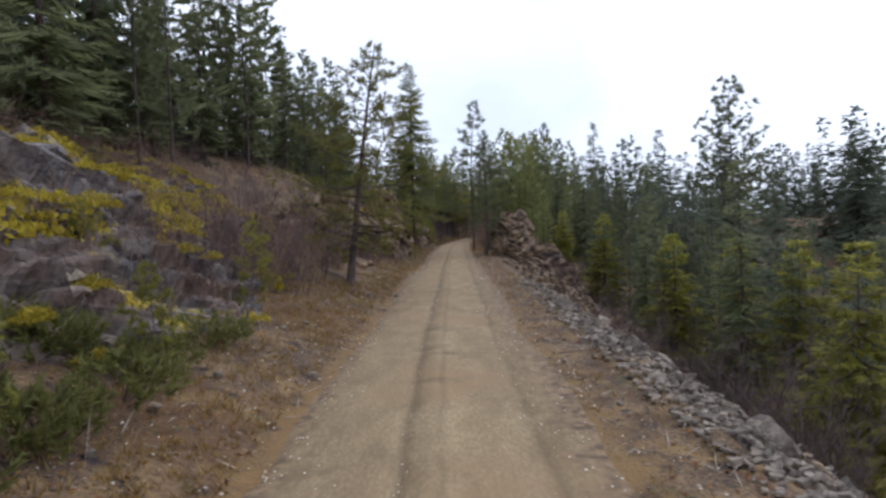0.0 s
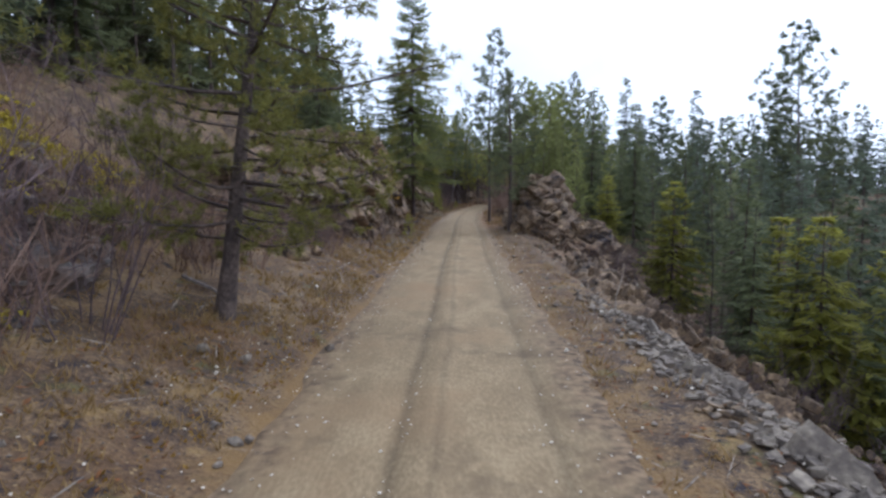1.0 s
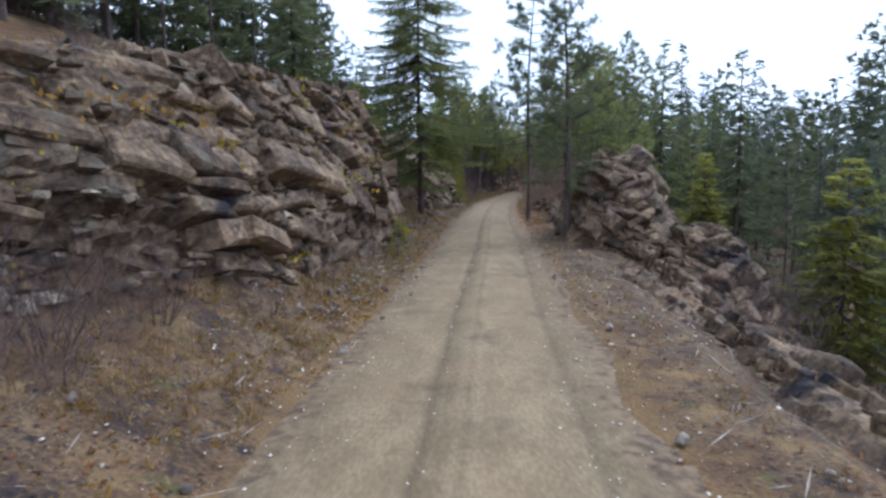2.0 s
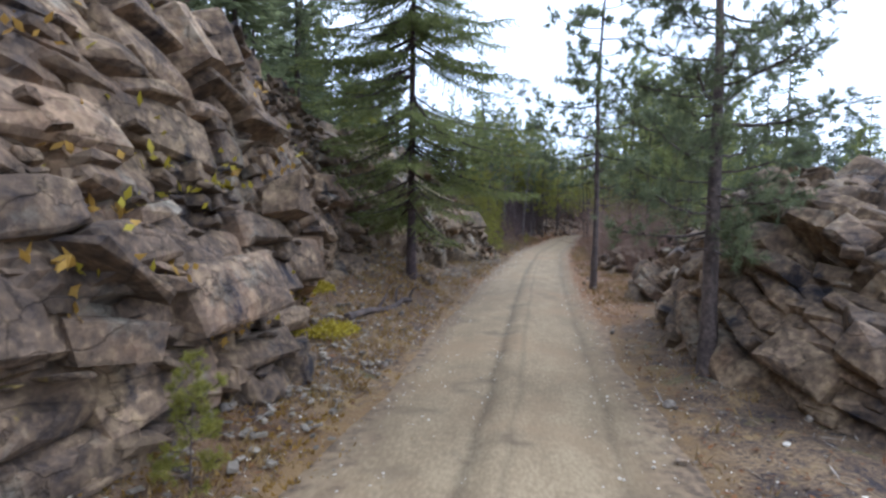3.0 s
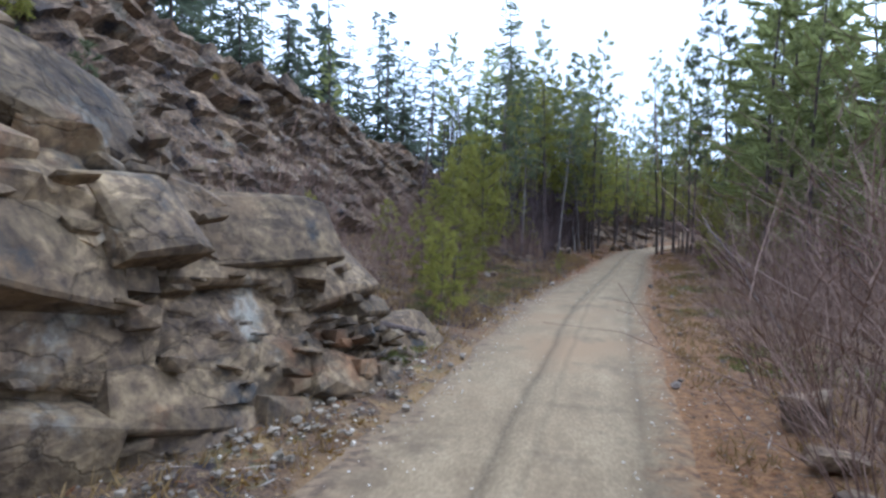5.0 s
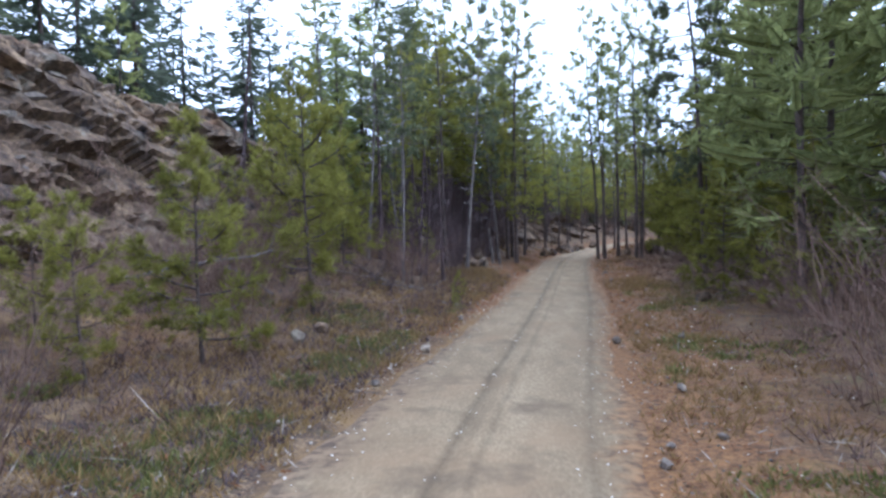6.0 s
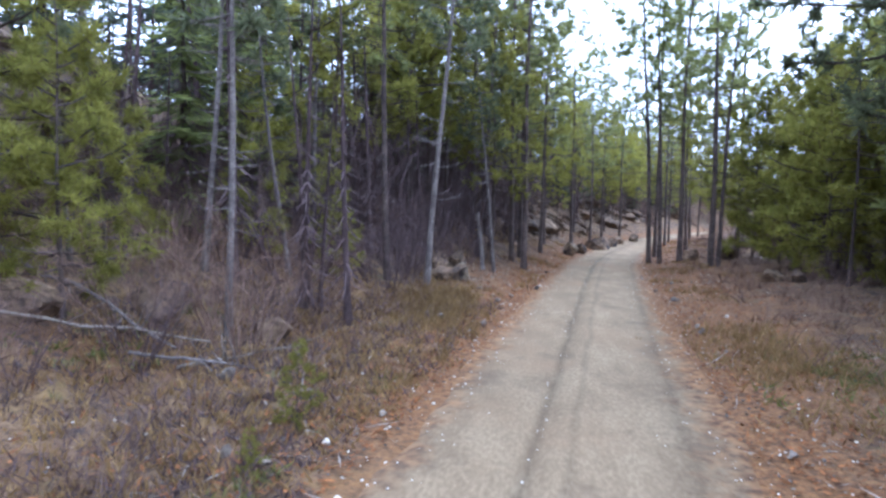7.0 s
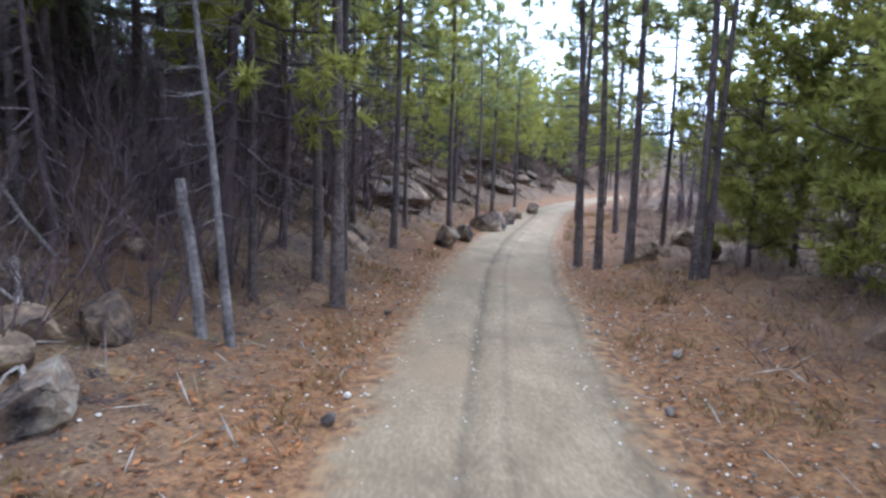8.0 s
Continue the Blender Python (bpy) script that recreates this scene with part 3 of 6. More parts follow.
def bed_blocks(ob, p, nrm, du, along, up, dip, beds, mat, seed):
    """Courses of broken blocks along tilted beds in front of a rock sheet."""
    thin, thick, short, long, limit = beds[:5]
    grow = beds[5] if len(beds) > 5 else 0.0
    r = random.Random(seed + 900)
    nu, nv = along.shape
    line, total = along[:, 0], float(along[-1, 0])
    ct, st = math.cos(dip), math.sin(dip)
    top = float(up.max())
    corners = [(x * ct + z * st, -x * st + z * ct) for x in (0, total) for z in (0, top)]
    b, b_end = min(c[1] for c in corners), max(c[1] for c in corners)
    b_start = b
    a_lo, a_hi = min(c[0] for c in corners), max(c[0] for c in corners)
    made, rest = 0, Soup()
    while b < b_end:
        swell = 1 + grow * max(0.0, (b - b_start) / (b_end - b_start))
        h = (thin + (thick - thin) * r.random() ** 1.6) * swell
        shift = r.uniform(-0.20, 0.20)
        a = a_lo - r.uniform(0, long)
        while a < a_hi:
            w = r.uniform(short, long) * (0.7 + 0.3 * h / thick) * swell
            ac, bc = a + w / 2, b + h / 2 + r.uniform(-0.08, 0.08) + 0.2 * math.sin(a * 0.8 + seed)
            a += w * r.uniform(0.96, 1.04)
            x, z = ac * ct - bc * st, ac * st + bc * ct
            if not (0.03 * total < x < 0.97 * total) or made >= limit or r.random() < 0.08:
                continue
            i = min(int(np.searchsorted(line, x)), nu - 1)
            j = int(np.searchsorted(up[i], z))
            if z < 0.05 or j > 0.74 * nv or (p[i, j, 1] < 18.6 and p[i, j, 2] < 1.7):
                continue
            n, d = Vector(nrm[i, j]), level(nrm[i, j], du[i, j])
            d = (Matrix.Rotation(-dip, 3, n) @ d).normalized() if n.dot(Vector((-1, 0, 0))) > 0 else (Matrix.Rotation(dip, 3, n) @ d).normalized()
            t = d.cross(n).normalized()
            if t.z < 0:
                t = -t
                d = -d
            m = Matrix((d, n, t)).transposed().to_4x4()
            m = Matrix.Translation(Vector(p[i, j]) + n * (shift * min(1.0, h / 0.3) + r.gauss(0, 0.10))) @ m @ pose(0, 0, 0, r.gauss(0, 5), r.gauss(0, 8), r.gauss(0, 7))
            me = slab_mesh(r, w * 1.12, h * 1.2, 0.6, r.uniform(0.0, 0.42))
            made += 1
            if made <= 300:
                part("rock_block", me, mat, ob).matrix_world = m
            else:
                rest.add([m @ w.co for w in me.vertices], [tuple(f.vertices) for f in me.polygons])
                bpy.data.meshes.remove(me)
        b += h
    if rest.f:
        tagged(part("upper_rock", rest.mesh("upper_rock"), mat, ob), kind="stuff")


def rock_sheet(name, base, nu, nv, size, amp, dip, seed, mat, label, blocks=120, big=1.0, proud=(-0.30, -0.06), small_count=None, slab=0.9, beds=None):
    """A rock face: base(s, v) gives its smooth surface, broken along tilted beds into facets; angular blocks stand out of it."""
    s, v = np.meshgrid(np.linspace(0, 1, nu), np.linspace(0, 1, nv), indexing="ij")
    p = base(s, v)
    du, dv = np.gradient(p, axis=0), np.gradient(p, axis=1)
    nrm = np.cross(du, dv)
    nrm /= np.linalg.norm(nrm, axis=-1, keepdims=True) + 1e-9
    along = np.concatenate([[0], np.cumsum(np.linalg.norm(np.diff(p[:, nv // 3], axis=0), axis=-1))])[:, None] + 0 * s
    up = np.cumsum(np.linalg.norm(dv, axis=-1), axis=1)
    ct, st = math.cos(dip), math.sin(dip)
    a0, b0 = along * ct + up * st, -along * st + up * ct
    a0 = a0 + 0.15 * lattice_noise(along * 1.2, up * 1.2, seed + 2)
    b0 = b0 + 0.15 * lattice_noise(along * 0.7, up * 0.7, seed + 1)
    disp = 0
    for k, (la, lb, am, lay) in enumerate(((size * 2.1, size * 1.1, amp, 0.45), (size * 0.9, size * 0.5, amp * 0.5, 0.8), (size * 0.42, size * 0.26, amp * 0.2, 0.6))):
        ident, ra, rb, border = cells(a0 / la, b0 / lb, seed + 10 * k)
        tilt = 0.45 * np.sin(ident * 91.0) * ra - slab * lay * (0.5 + 0.9 * np.abs(np.sin(ident * 37.0))) * rb
        disp = disp + am * (ident - 0.45 + tilt) - am * (0.30 + 0.25 * np.sin(ident * 63.0)) * (1 - smooth_step(border, 0.0, 0.07))
    disp = disp + 0.4 * amp * lattice_noise(along * 0.35, up * 0.35, seed + 4) + 0.03 * lattice_noise(along * 5, up * 5, seed + 5)
    rim = smooth_step(np.minimum(np.minimum(s, 1 - s) * 9, (1 - v) * 7), 0, 1)
    q = p + nrm * (disp * (0.25 + 0.75 * rim) - 0.7 * (1 - rim) - (0.13 * rim if beds else 0))[..., None]
    ob = part(name, mesh_from(name, q.reshape(-1, 3), grid_faces(nu, nv)), mat)
    r = random.Random(seed)
    meshes = block_set(mat)
    joined, chunk = Soup(), []
    for number in range(blocks + (blocks * 2 if small_count is None else small_count)):
        i, j = int(nu * r.uniform(0.06, 0.94)), int(nv * r.uniform(0.08, 0.86))
        small = number >= blocks
        size_k = big * (r.choice([0.16, 0.22, 0.28, 0.36]) if small else r.choice([0.35, 0.45, 0.55, 0.75, 0.95]))
        n = Vector(nrm[i, j])
        d = level(nrm[i, j], du[i, j])
        d = (Matrix.Rotation(dip + r.uniform(-0.2, 0.2), 3, n) @ d).normalized()
        t = n.cross(d).normalized()
        m = Matrix((d, n, t)).transposed().to_4x4() @ pose(0, 0, 0, r.uniform(-18, 14), r.uniform(-14, 14), r.uniform(-16, 16) + r.choice([0, 180]))
        at_face = Vector(p[i, j]) + n * r.uniform(-0.10, 0.20) if beds and small else Vector(q[i, j]) + n * r.uniform(*proud) * size_k
        m = Matrix.Translation(at_face) @ m @ Matrix.Diagonal((size_k * r.uniform(0.9, 1.5), size_k * r.uniform(0.8, 1.1), size_k * r.uniform(0.6, 1.3), 1))
        me = r.choice(meshes)
        if small:
            joined.add([m @ w.co for w in me.vertices], [tuple(f.vertices) for f in me.polygons])
        else:
            part("rock_block", me, mat, ob).matrix_world = m
    if beds:
        bed_blocks(ob, p, nrm, du, along, up, dip, beds, mat, seed)
    tagged(part("rubble", joined.mesh("rubble"), mat if beds else STONE, ob), kind="stuff")
    return tagged(ob, label, "rock face")


def bank_face(y0, y1, foot, top, lean, back, foot_z=-0.4, side=-1, under=None, bend=None):
    """A face along the road from y0 to y1: foot(y), top(y), leaning back by lean, its crown running back into the hill."""
    def base(s, v):
        y = y0 + (y1 - y0) * s
        w = np.clip(v / 0.68, 0, 1)
        over = np.clip((v - 0.68) / 0.32, 0, 1)
        t = top(y)
        z = foot_z + (t - foot_z) * w
        knee, upper = bend or (99.0, 0.0)
        low = np.minimum(np.maximum(z, 0), knee)
        x = foot(y) + side * ((lean(y) if callable(lean) else lean) * low * (0.75 + 0.25 * w) + upper * np.maximum(z - knee, 0))
        if under is not None:
            x = x + side * under(y) * np.clip(1 - np.maximum(z, 0) / 1.25, 0, 1)
        bx = x + side * over * back
        hill = ground_height(bx, y, False)
        z = np.where(over > 0, np.maximum(t * (1 - over) + over * (hill + 0.15), hill + 0.1), z)
        return np.stack([bx, y, z], -1)
    return base


face_1 = rock_sheet("rocky_cliff", bank_face(14.3, 36.0, lambda y: np.interp(y, [14.3, 16, 18, 20, 24.6, 28, 29.5, 31, 33, 36], [-3.5, -2.8, -1.7, -1.2, -0.75, -0.95, -1.35, -1.55, -1.55, -1.5]),
                    lambda y: np.interp(y, [14.3, 16, 18, 20, 24, 27, 30, 33, 34.5, 36], [1.7, 2.4, 3.0, 3.3, 3.6, 3.85, 4.2, 4.1, 3.8, 3.0]), lambda y: np.interp(y, [14, 19, 22, 26, 30, 36], [0.52, 0.46, 0.40, 0.32, 0.36, 0.5]), 3.6, under=lambda y: 0.45 + 0.3 * np.sin(y * 0.9)),
                    200, 74, 1.05, 0.36, radians(-6), 3, ROCK, "broken grey-brown bedded rock cut beside the road", blocks=130, big=0.7, proud=(-0.05, 0.25), small_count=1700, slab=0.4, beds=(0.11, 0.42, 0.35, 1.35, 900))
face_2 = rock_sheet("rocky_cliff", bank_face(35.2, 47.6, lambda y: np.interp(y, [35, 37, 39, 42, 46, 47.6], [-1.4, -0.85, -0.75, -0.4, 0.15, 0.3]),
                    lambda y: np.interp(y, [35, 36.5, 40, 42.6, 43.6, 45.5, 47.6], [2.6, 4.0, 3.9, 3.4, 2.6, 1.3, 0.3]), 0.42, 4.0, bend=(1.9, 0.95), under=lambda y: 1.15 * (1 - smooth_step(y, 41, 45)) * (0.75 + 0.25 * np.sin(y * 1.7))),
                    150, 70, 1.25, 0.30, radians(-5), 8, TAN_ROCK, "tan and grey blocky rock outcrop with dark cracks beside the road", blocks=30, big=0.8, proud=(-0.1, 0.1), small_count=420, slab=0.4, beds=(0.20, 0.66, 0.5, 1.7, 420, 0.8))
face_3 = rock_sheet("rock_slope", bank_face(-9, 17.2, lambda y: np.interp(y, [-9, 8, 12, 17.2], [-2.2, -2.3, -3.0, -3.5]) + 0.25 * np.sin(y * 0.7), lambda y: 3.7 + 0.4 * np.sin(y * 0.5) + 0 * y, 1.22, 4.5, foot_z=0.2),
                    330, 110, 0.8, 0.30, radians(-8), 14, MOSSY_ROCK, "grey rock slope with yellow lichen and dead brush", blocks=220, big=0.8)
face_5 = rock_sheet("rocky_cliff", bank_face(46.5, 71, lambda y: np.interp(y, [46, 52, 56, 60, 66, 71], [-3.8, -3.9, -3.8, -3.5, -3.2, -3.6]), lambda y: np.interp(y, [46, 50, 54, 60, 66, 69, 71], [5.5, 5.8, 5.4, 4.9, 4.7, 4.0, 2.5]) + 0.15 * np.sin(y * 1.3), 0.38, 5.5, foot_z=0.2),
                    250, 90, 1.0, 0.36, radians(-5), 41, ROCK, "brown lichened rock shoulder of the hill", blocks=150, big=0.9)


def knoll(cx, cy, rx, ry, h, drop):
    """A rounded outcrop whose far side runs down the slope."""
    def base(s, v):
        ang = s * 2 * np.pi
        r = 1 - v * 0.985
        x, y = cx + rx * r * np.sin(-ang), cy + ry * r * np.cos(ang)
        g = ground_height(x, y, False)
        return np.stack([x, y, np.maximum(g, -drop) * r ** 2 + h * (1 - r ** 2) - 0.5 * smooth_step(r, 0.8, 1.0)], -1)
    return base


knob = rock_sheet("rock_outcrop", knoll(4.85, 29.6, 1.6, 3.7, 2.35, 2.5), 200, 70, 0.8, 0.26, radians(18), 23, ROCK, "jagged dark rock outcrop at the edge of the drop", blocks=60, big=0.8, proud=(-0.2, 0.05), beds=(0.12, 0.38, 0.35, 1.1, 300))


knob_2 = rock_sheet("rock_outcrop", knoll(6.2, 26.6, 1.6, 2.8, 0.5, 3.0), 140, 50, 0.8, 0.26, radians(18), 25, ROCK, "lower dark shoulder of broken rock on the drop", blocks=40, big=0.7, proud=(-0.2, 0.05), beds=(0.12, 0.35, 0.35, 1.0, 200))


def embankment(y0, y1, first, last, lift):
    def base(s, v):
        y = y0 + (y1 - y0) * s
        d = last + (first - last) * v
        x = road_centre(y) + road_half(y) + d
        return np.stack([x, y, ground_height(x, y, False) + lift * np.sin(np.pi * np.clip(v, 0, 1)) ** 0.7], -1)
    return base


bank = rock_sheet("rock_embankment", embankment(11.5, 34, 1.0, 6.5, 0.55), 260, 70, 0.8, 0.34, radians(10), 29, ROCK, "steep bank of dark broken rock below the road edge", blocks=90, big=0.8, proud=(-0.2, 0.08), small_count=900, slab=0.5, beds=(0.14, 0.40, 0.35, 1.1, 500))
bank_2 = rock_sheet("rubble_bank", embankment(-8, 13.5, 0.85, 2.9, 0.04), 240, 40, 0.5, 0.10, radians(10), 30, STONE, "pale rubble bank along the road edge", blocks=300, big=0.42, proud=(-0.1, 0.22), small_count=1500, slab=0.2)
lump_2 = rock_sheet("rock_outcrop", knoll(5.1, 41.6, 1.15, 2.1, 0.75, 0.6), 110, 44, 0.5, 0.3, radians(15), 37, ROCK, "low dark broken rock below the bushes", blocks=20, big=0.6, beds=(0.10, 0.28, 0.3, 0.9, 120), small_count=60)
lump = rock_sheet("rock_outcrop", knoll(5.35, 35.0, 1.75, 2.3, 1.45, 0.6), 120, 50, 0.6, 0.26, radians(25), 27, ROCK, "low jagged rock outcrop under the trees", blocks=30, big=0.8, beds=(0.12, 0.3, 0.3, 1.0, 140), small_count=80)
face_4 = rock_sheet("rocky_cliff", bank_face(76, 112, lambda y: road_centre(y) - 2.7 + 0.3 * np.sin(y), lambda y: 1.9 + 0.5 * np.sin(y * 0.6), 0.9, 3.5),
                    230, 80, 0.8, 0.4, radians(-12), 33, ROCK, "shaded broken rock bank behind thin pines", blocks=60, small_count=200, beds=(0.22, 0.6, 0.5, 1.5, 260))


# ---- plants ----
def rand_dir(r, up=0.0):
    v = Vector((r.gauss(0, 1), r.gauss(0, 1), r.gauss(0, 1) + up))
    return v.normalized()


def trunk_line(r, h, lean=0.02, bend=0.012):
    n = 9
    dx, dy = r.uniform(-lean, lean), r.uniform(-lean, lean)
    pts = []
    for i in range(n + 1):
        z = h * i / n
        pts.append(Vector((dx * z + bend * h * math.sin(2.1 * i / n * math.pi + dx * 90) * (i / n), dy * z + bend * h * math.sin(1.7 * i / n * math.pi + dy * 70) * (i / n), z)))
    return pts


def line_at(pts, h, z):
    k = min(max(z / h, 0), 0.999) * (len(pts) - 1)
    return pts[int(k)].lerp(pts[int(k) + 1], k - int(k))


def spruce(seed, h, spread, start, rings, detail, needles, bark=BARK, dead=0.0, stout=1.0):
    """A spruce or fir: drooping whorled branches that carry flat sprays of needles."""
    r = random.Random(seed)
    wood, leaf = Soup(), Soup()
    limbs = Soup() if dead >= 1 else wood
    pts = trunk_line(r, h, 0.01, 0.004)
    rad = (0.0085 * h + 0.02) * stout
    wood.add(*tube(pts, [rad * (1 - 0.93 * i / 9) * (1.35 if i == 0 else 1) for i in range(10)], 8))
    for k in range(rings):
        f = (k + r.uniform(0, 0.6)) / rings
        z = start * h + (h * 0.985 - start * h) * f
        prof = (1 - f) ** 0.85 * (0.55 + 0.45 * min(1, f * 6)) + 0.03
        for b in range((r.choice([3, 4]) if detail < 0.8 and f < 0.3 else r.choice([5, 6, 7])) if f < 0.8 else 4):
            az = r.uniform(0, 2 * math.pi)
            L = spread * prof * r.uniform(0.65, 1.12)
            rise = -0.12 - 0.30 * (1 - f) + r.uniform(-0.12, 0.12) if f < 0.75 else 0.25
            p0 = line_at(pts, h, z + r.uniform(-0.6, 0.6) * (h / rings) * (detail > 1.5))
            d = Vector((math.cos(az), math.sin(az), rise)).normalized()
            seg, line = 4, [p0]
            for i in range(seg):
                dd = (d + Vector((0, 0, 0.16 * (i - 1)))).normalized()
                line.append(line[-1] + dd * L / seg)
            if L > 0.35 * detail:
                if detail < 1.5 and dead < 1:
                    wood.add(*tube(line, [0.006 + 0.010 * L * (1 - i / seg) for i in range(seg + 1)], 3))
                else:
                    limbs.ribbon(line[::2], (0.018, 0.012, 0.005), Vector((-math.sin(az), math.cos(az), 0)))
            if r.random() < dead:
                continue
            if detail >= 1.5:
                wide = r.uniform(0.045, 0.075) * L + 0.02
                leaf.ribbon([line[0], line[2] - Vector((0, 0, 0.1)), line[4] - Vector((0, 0, 0.2))] if detail >= 4 else [q - Vector((0, 0, 0.05 * k)) for k, q in enumerate(line)], (0.02, wide * 1.4, 0.02) if detail >= 4 else (0.02, wide, wide * r.uniform(0.5, 1.2), wide * 0.5, 0.01), (Vector((-math.sin(az), math.cos(az), 0)) + Vector((0, 0, r.uniform(-0.5, 0.5)))).normalized())
            sprays = max(2 if detail >= 4 else 3, int(L / (0.085 * detail)))
            for i in range(sprays):
                g = 0.18 + 0.82 * (i + r.random()) / sprays
                x = g * seg
                a = min(int(x), seg - 1)
                q = line[a].lerp(line[a + 1], x - a)
                out = (line[a + 1] - line[a]).normalized()
                sideways = out.cross(Vector((0, 0, 1))).normalized()
                reach = (0.20 + 0.32 * L * (1 - g) * 0.6) * r.uniform(0.7, 1.25) * (0.8 + 0.2 * detail)
                for sgn in (-1, 1):
                    dd = (out * r.uniform(0.35, 0.9) + sideways * sgn + Vector((0, 0, r.uniform(-0.45, 0.10)))).normalized()
                    nn = dd.cross(out).normalized()
                    nn = (dd.cross(nn) + rand_dir(r) * (0.35 if detail < 1.5 else 0.6)).normalized()
                    if detail < 0.8:
                        tip = q + (dd + Vector((0, 0, -0.25))).normalized() * reach
                        wood.ribbon([q, tip], (0.004, 0.0015), nn)
                        count = max(6, int(reach / 0.034))
                        for k2 in range(count):
                            at_twig = q.lerp(tip, (k2 + 0.5) / count)
                            nd = (dd * 0.9 + rand_dir(r)).normalized()
                            leaf.needle(at_twig, nd, r.uniform(0.06, 0.10), 0.022, nd.cross(rand_dir(r)).normalized())
                        continue
                    leaf.blade(q, dd, reach * (1.0 if detail < 1.5 else 1.25), 0.055 * detail + 0.10 * reach if detail < 1.5 else 0.036 * detail + 0.05 * reach, nn)
                    if detail < 1.3:
                        leaf.blade(q + dd * reach * 0.35, (dd + Vector((0, 0, -0.7)) + rand_dir(r) * 0.3).normalized(), reach * 0.6, 0.045 * detail, rand_dir(r))
            leaf.blade(line[-2], (line[-1] - line[-2]).normalized(), L / seg + 0.12, 0.06 * detail, sideways)
    tree = new("spruce_tree")
    part("trunk", wood.mesh("trunk", True), bark, tree)
    if dead >= 1:
        part("dead_crown", limbs.mesh("dead_crown"), bark, tree)
    if leaf.f:
        part("crown", leaf.mesh("crown"), needles, tree)
    return tree


def pine(seed, h, spread, start, limbs, detail, needles, bark=BARK, lean=0.02, stubs=8, thick=1.0, upswept=0.35, single_limbs=False):
    """A pine: a bare lower trunk with dead stubs, and an open crown of limbs that end in brushes of needles."""
    r = random.Random(seed)
    wood, leaf = Soup(), Soup()
    pts = trunk_line(r, h, lean)
    rad = (0.0052 * h + 0.012) * thick
    wood.add(*tube(pts, [rad * (1 - 0.9 * i / 9) * (1.3 if i == 0 else 1) for i in range(10)], 8))
    dead_limbs = []
    for k in range(stubs):
        bare = Soup() if single_limbs else wood
        dead_limbs.append(bare)
        z = h * r.uniform(0.17, start + 0.12)
        az = r.uniform(0, 2 * math.pi)
        p0 = line_at(pts, h, z)
        L = r.uniform(0.3, 0.55) * spread
        d = Vector((math.cos(az), math.sin(az), r.uniform(-0.3, 0.25))).normalized()
        bare.add(*tube([p0, p0 + d * L * 0.5 + Vector((0, 0, -0.03)), p0 + d * L], [0.014, 0.009, 0.003], 4 if single_limbs else 3))
        for _ in range(2):
            q = p0 + d * L * r.uniform(0.4, 0.9)
            bare.ribbon([q, q + (d + rand_dir(r) * 0.8).normalized() * L * 0.4], (0.006, 0.002), d.orthogonal().normalized())
    for k in range(limbs):
        f = (k + r.random()) / limbs
        z = start * h + (h - start * h) * f * 0.985
        prof = (math.sin(math.pi * min(0.98, 0.22 + 0.75 * f)) ** 0.8) * (1.0 - 0.35 * f)
        az = k * 2.4 + r.uniform(-0.6, 0.6)
        L = max(0.18, spread * prof * r.uniform(0.55, 1.15))
        p0 = line_at(pts, h, z)
        rise = r.uniform(-0.25, 0.15) + upswept * f
        d = Vector((math.cos(az), math.sin(az), rise)).normalized()
        line = [p0]
        for i in range(4):
            line.append(line[-1] + (d + Vector((0, 0, 0.14 * i - 0.1)) + rand_dir(r) * 0.10).normalized() * L / 4)
        if detail < 1.5:
            wood.add(*tube(line, [0.007 + 0.013 * L * (1 - i / 4.4) for i in range(5)], 3))
        else:
            wood.ribbon(line[::2], (0.02, 0.014, 0.006), Vector((-math.sin(az), math.cos(az), 0.6)).normalized())
        if detail >= 1.8:
            wide = 0.035 * detail + r.uniform(0.02, 0.06) * L
            for tip in (0.9, -0.9):
                leaf.ribbon(line[1:], (0.01, wide, wide * r.uniform(0.5, 1.1), 0.015), (Vector((-math.sin(az), math.cos(az), 0)) + Vector((0, 0, tip))).normalized())
        tufts = [(line[-1], (line[-1] - line[-2]).normalized())]
        for i in range(max(3, int(L / (0.125 * detail if detail >= 0.8 else 0.05)))):
            x = r.uniform(1.2, 4)
            a = min(int(x), 3)
            q = line[a].lerp(line[a + 1], x - a)
            dd = ((line[a + 1] - line[a]).normalized() * 0.7 + rand_dir(r) + Vector((0, 0, 0.25))).normalized()
            w = q + dd * r.uniform(0.10, 0.30) * (0.5 + 0.5 * L)
            if detail < 1.5:
                wood.ribbon([q, w], (0.006, 0.003), dd.orthogonal().normalized())
            tufts.append((w, dd))
        for q, dd in tufts:
            for _ in range(int((16 if detail >= 1.8 else 20) / detail ** 0.8)):
                nd = (dd * 0.75 + rand_dir(r)).normalized()
                leaf.needle(q - dd * r.uniform(0, 0.10), nd, r.uniform(0.15, 0.25) * (0.7 + 0.3 * detail if detail >= 0.8 else 0.62), 0.026 * detail + 0.010 if detail >= 0.8 else 0.013, nd.cross(rand_dir(r)).normalized())
    tree = new("pine_tree")
    stem = part("trunk", wood.mesh("trunk", True), bark, tree)
    for bare in dead_limbs if single_limbs else ():
        part("dead_limb", bare.mesh("dead_limb"), bark, stem)
    if leaf.f:
        part("crown", leaf.mesh("crown"), needles, tree)
    return tree


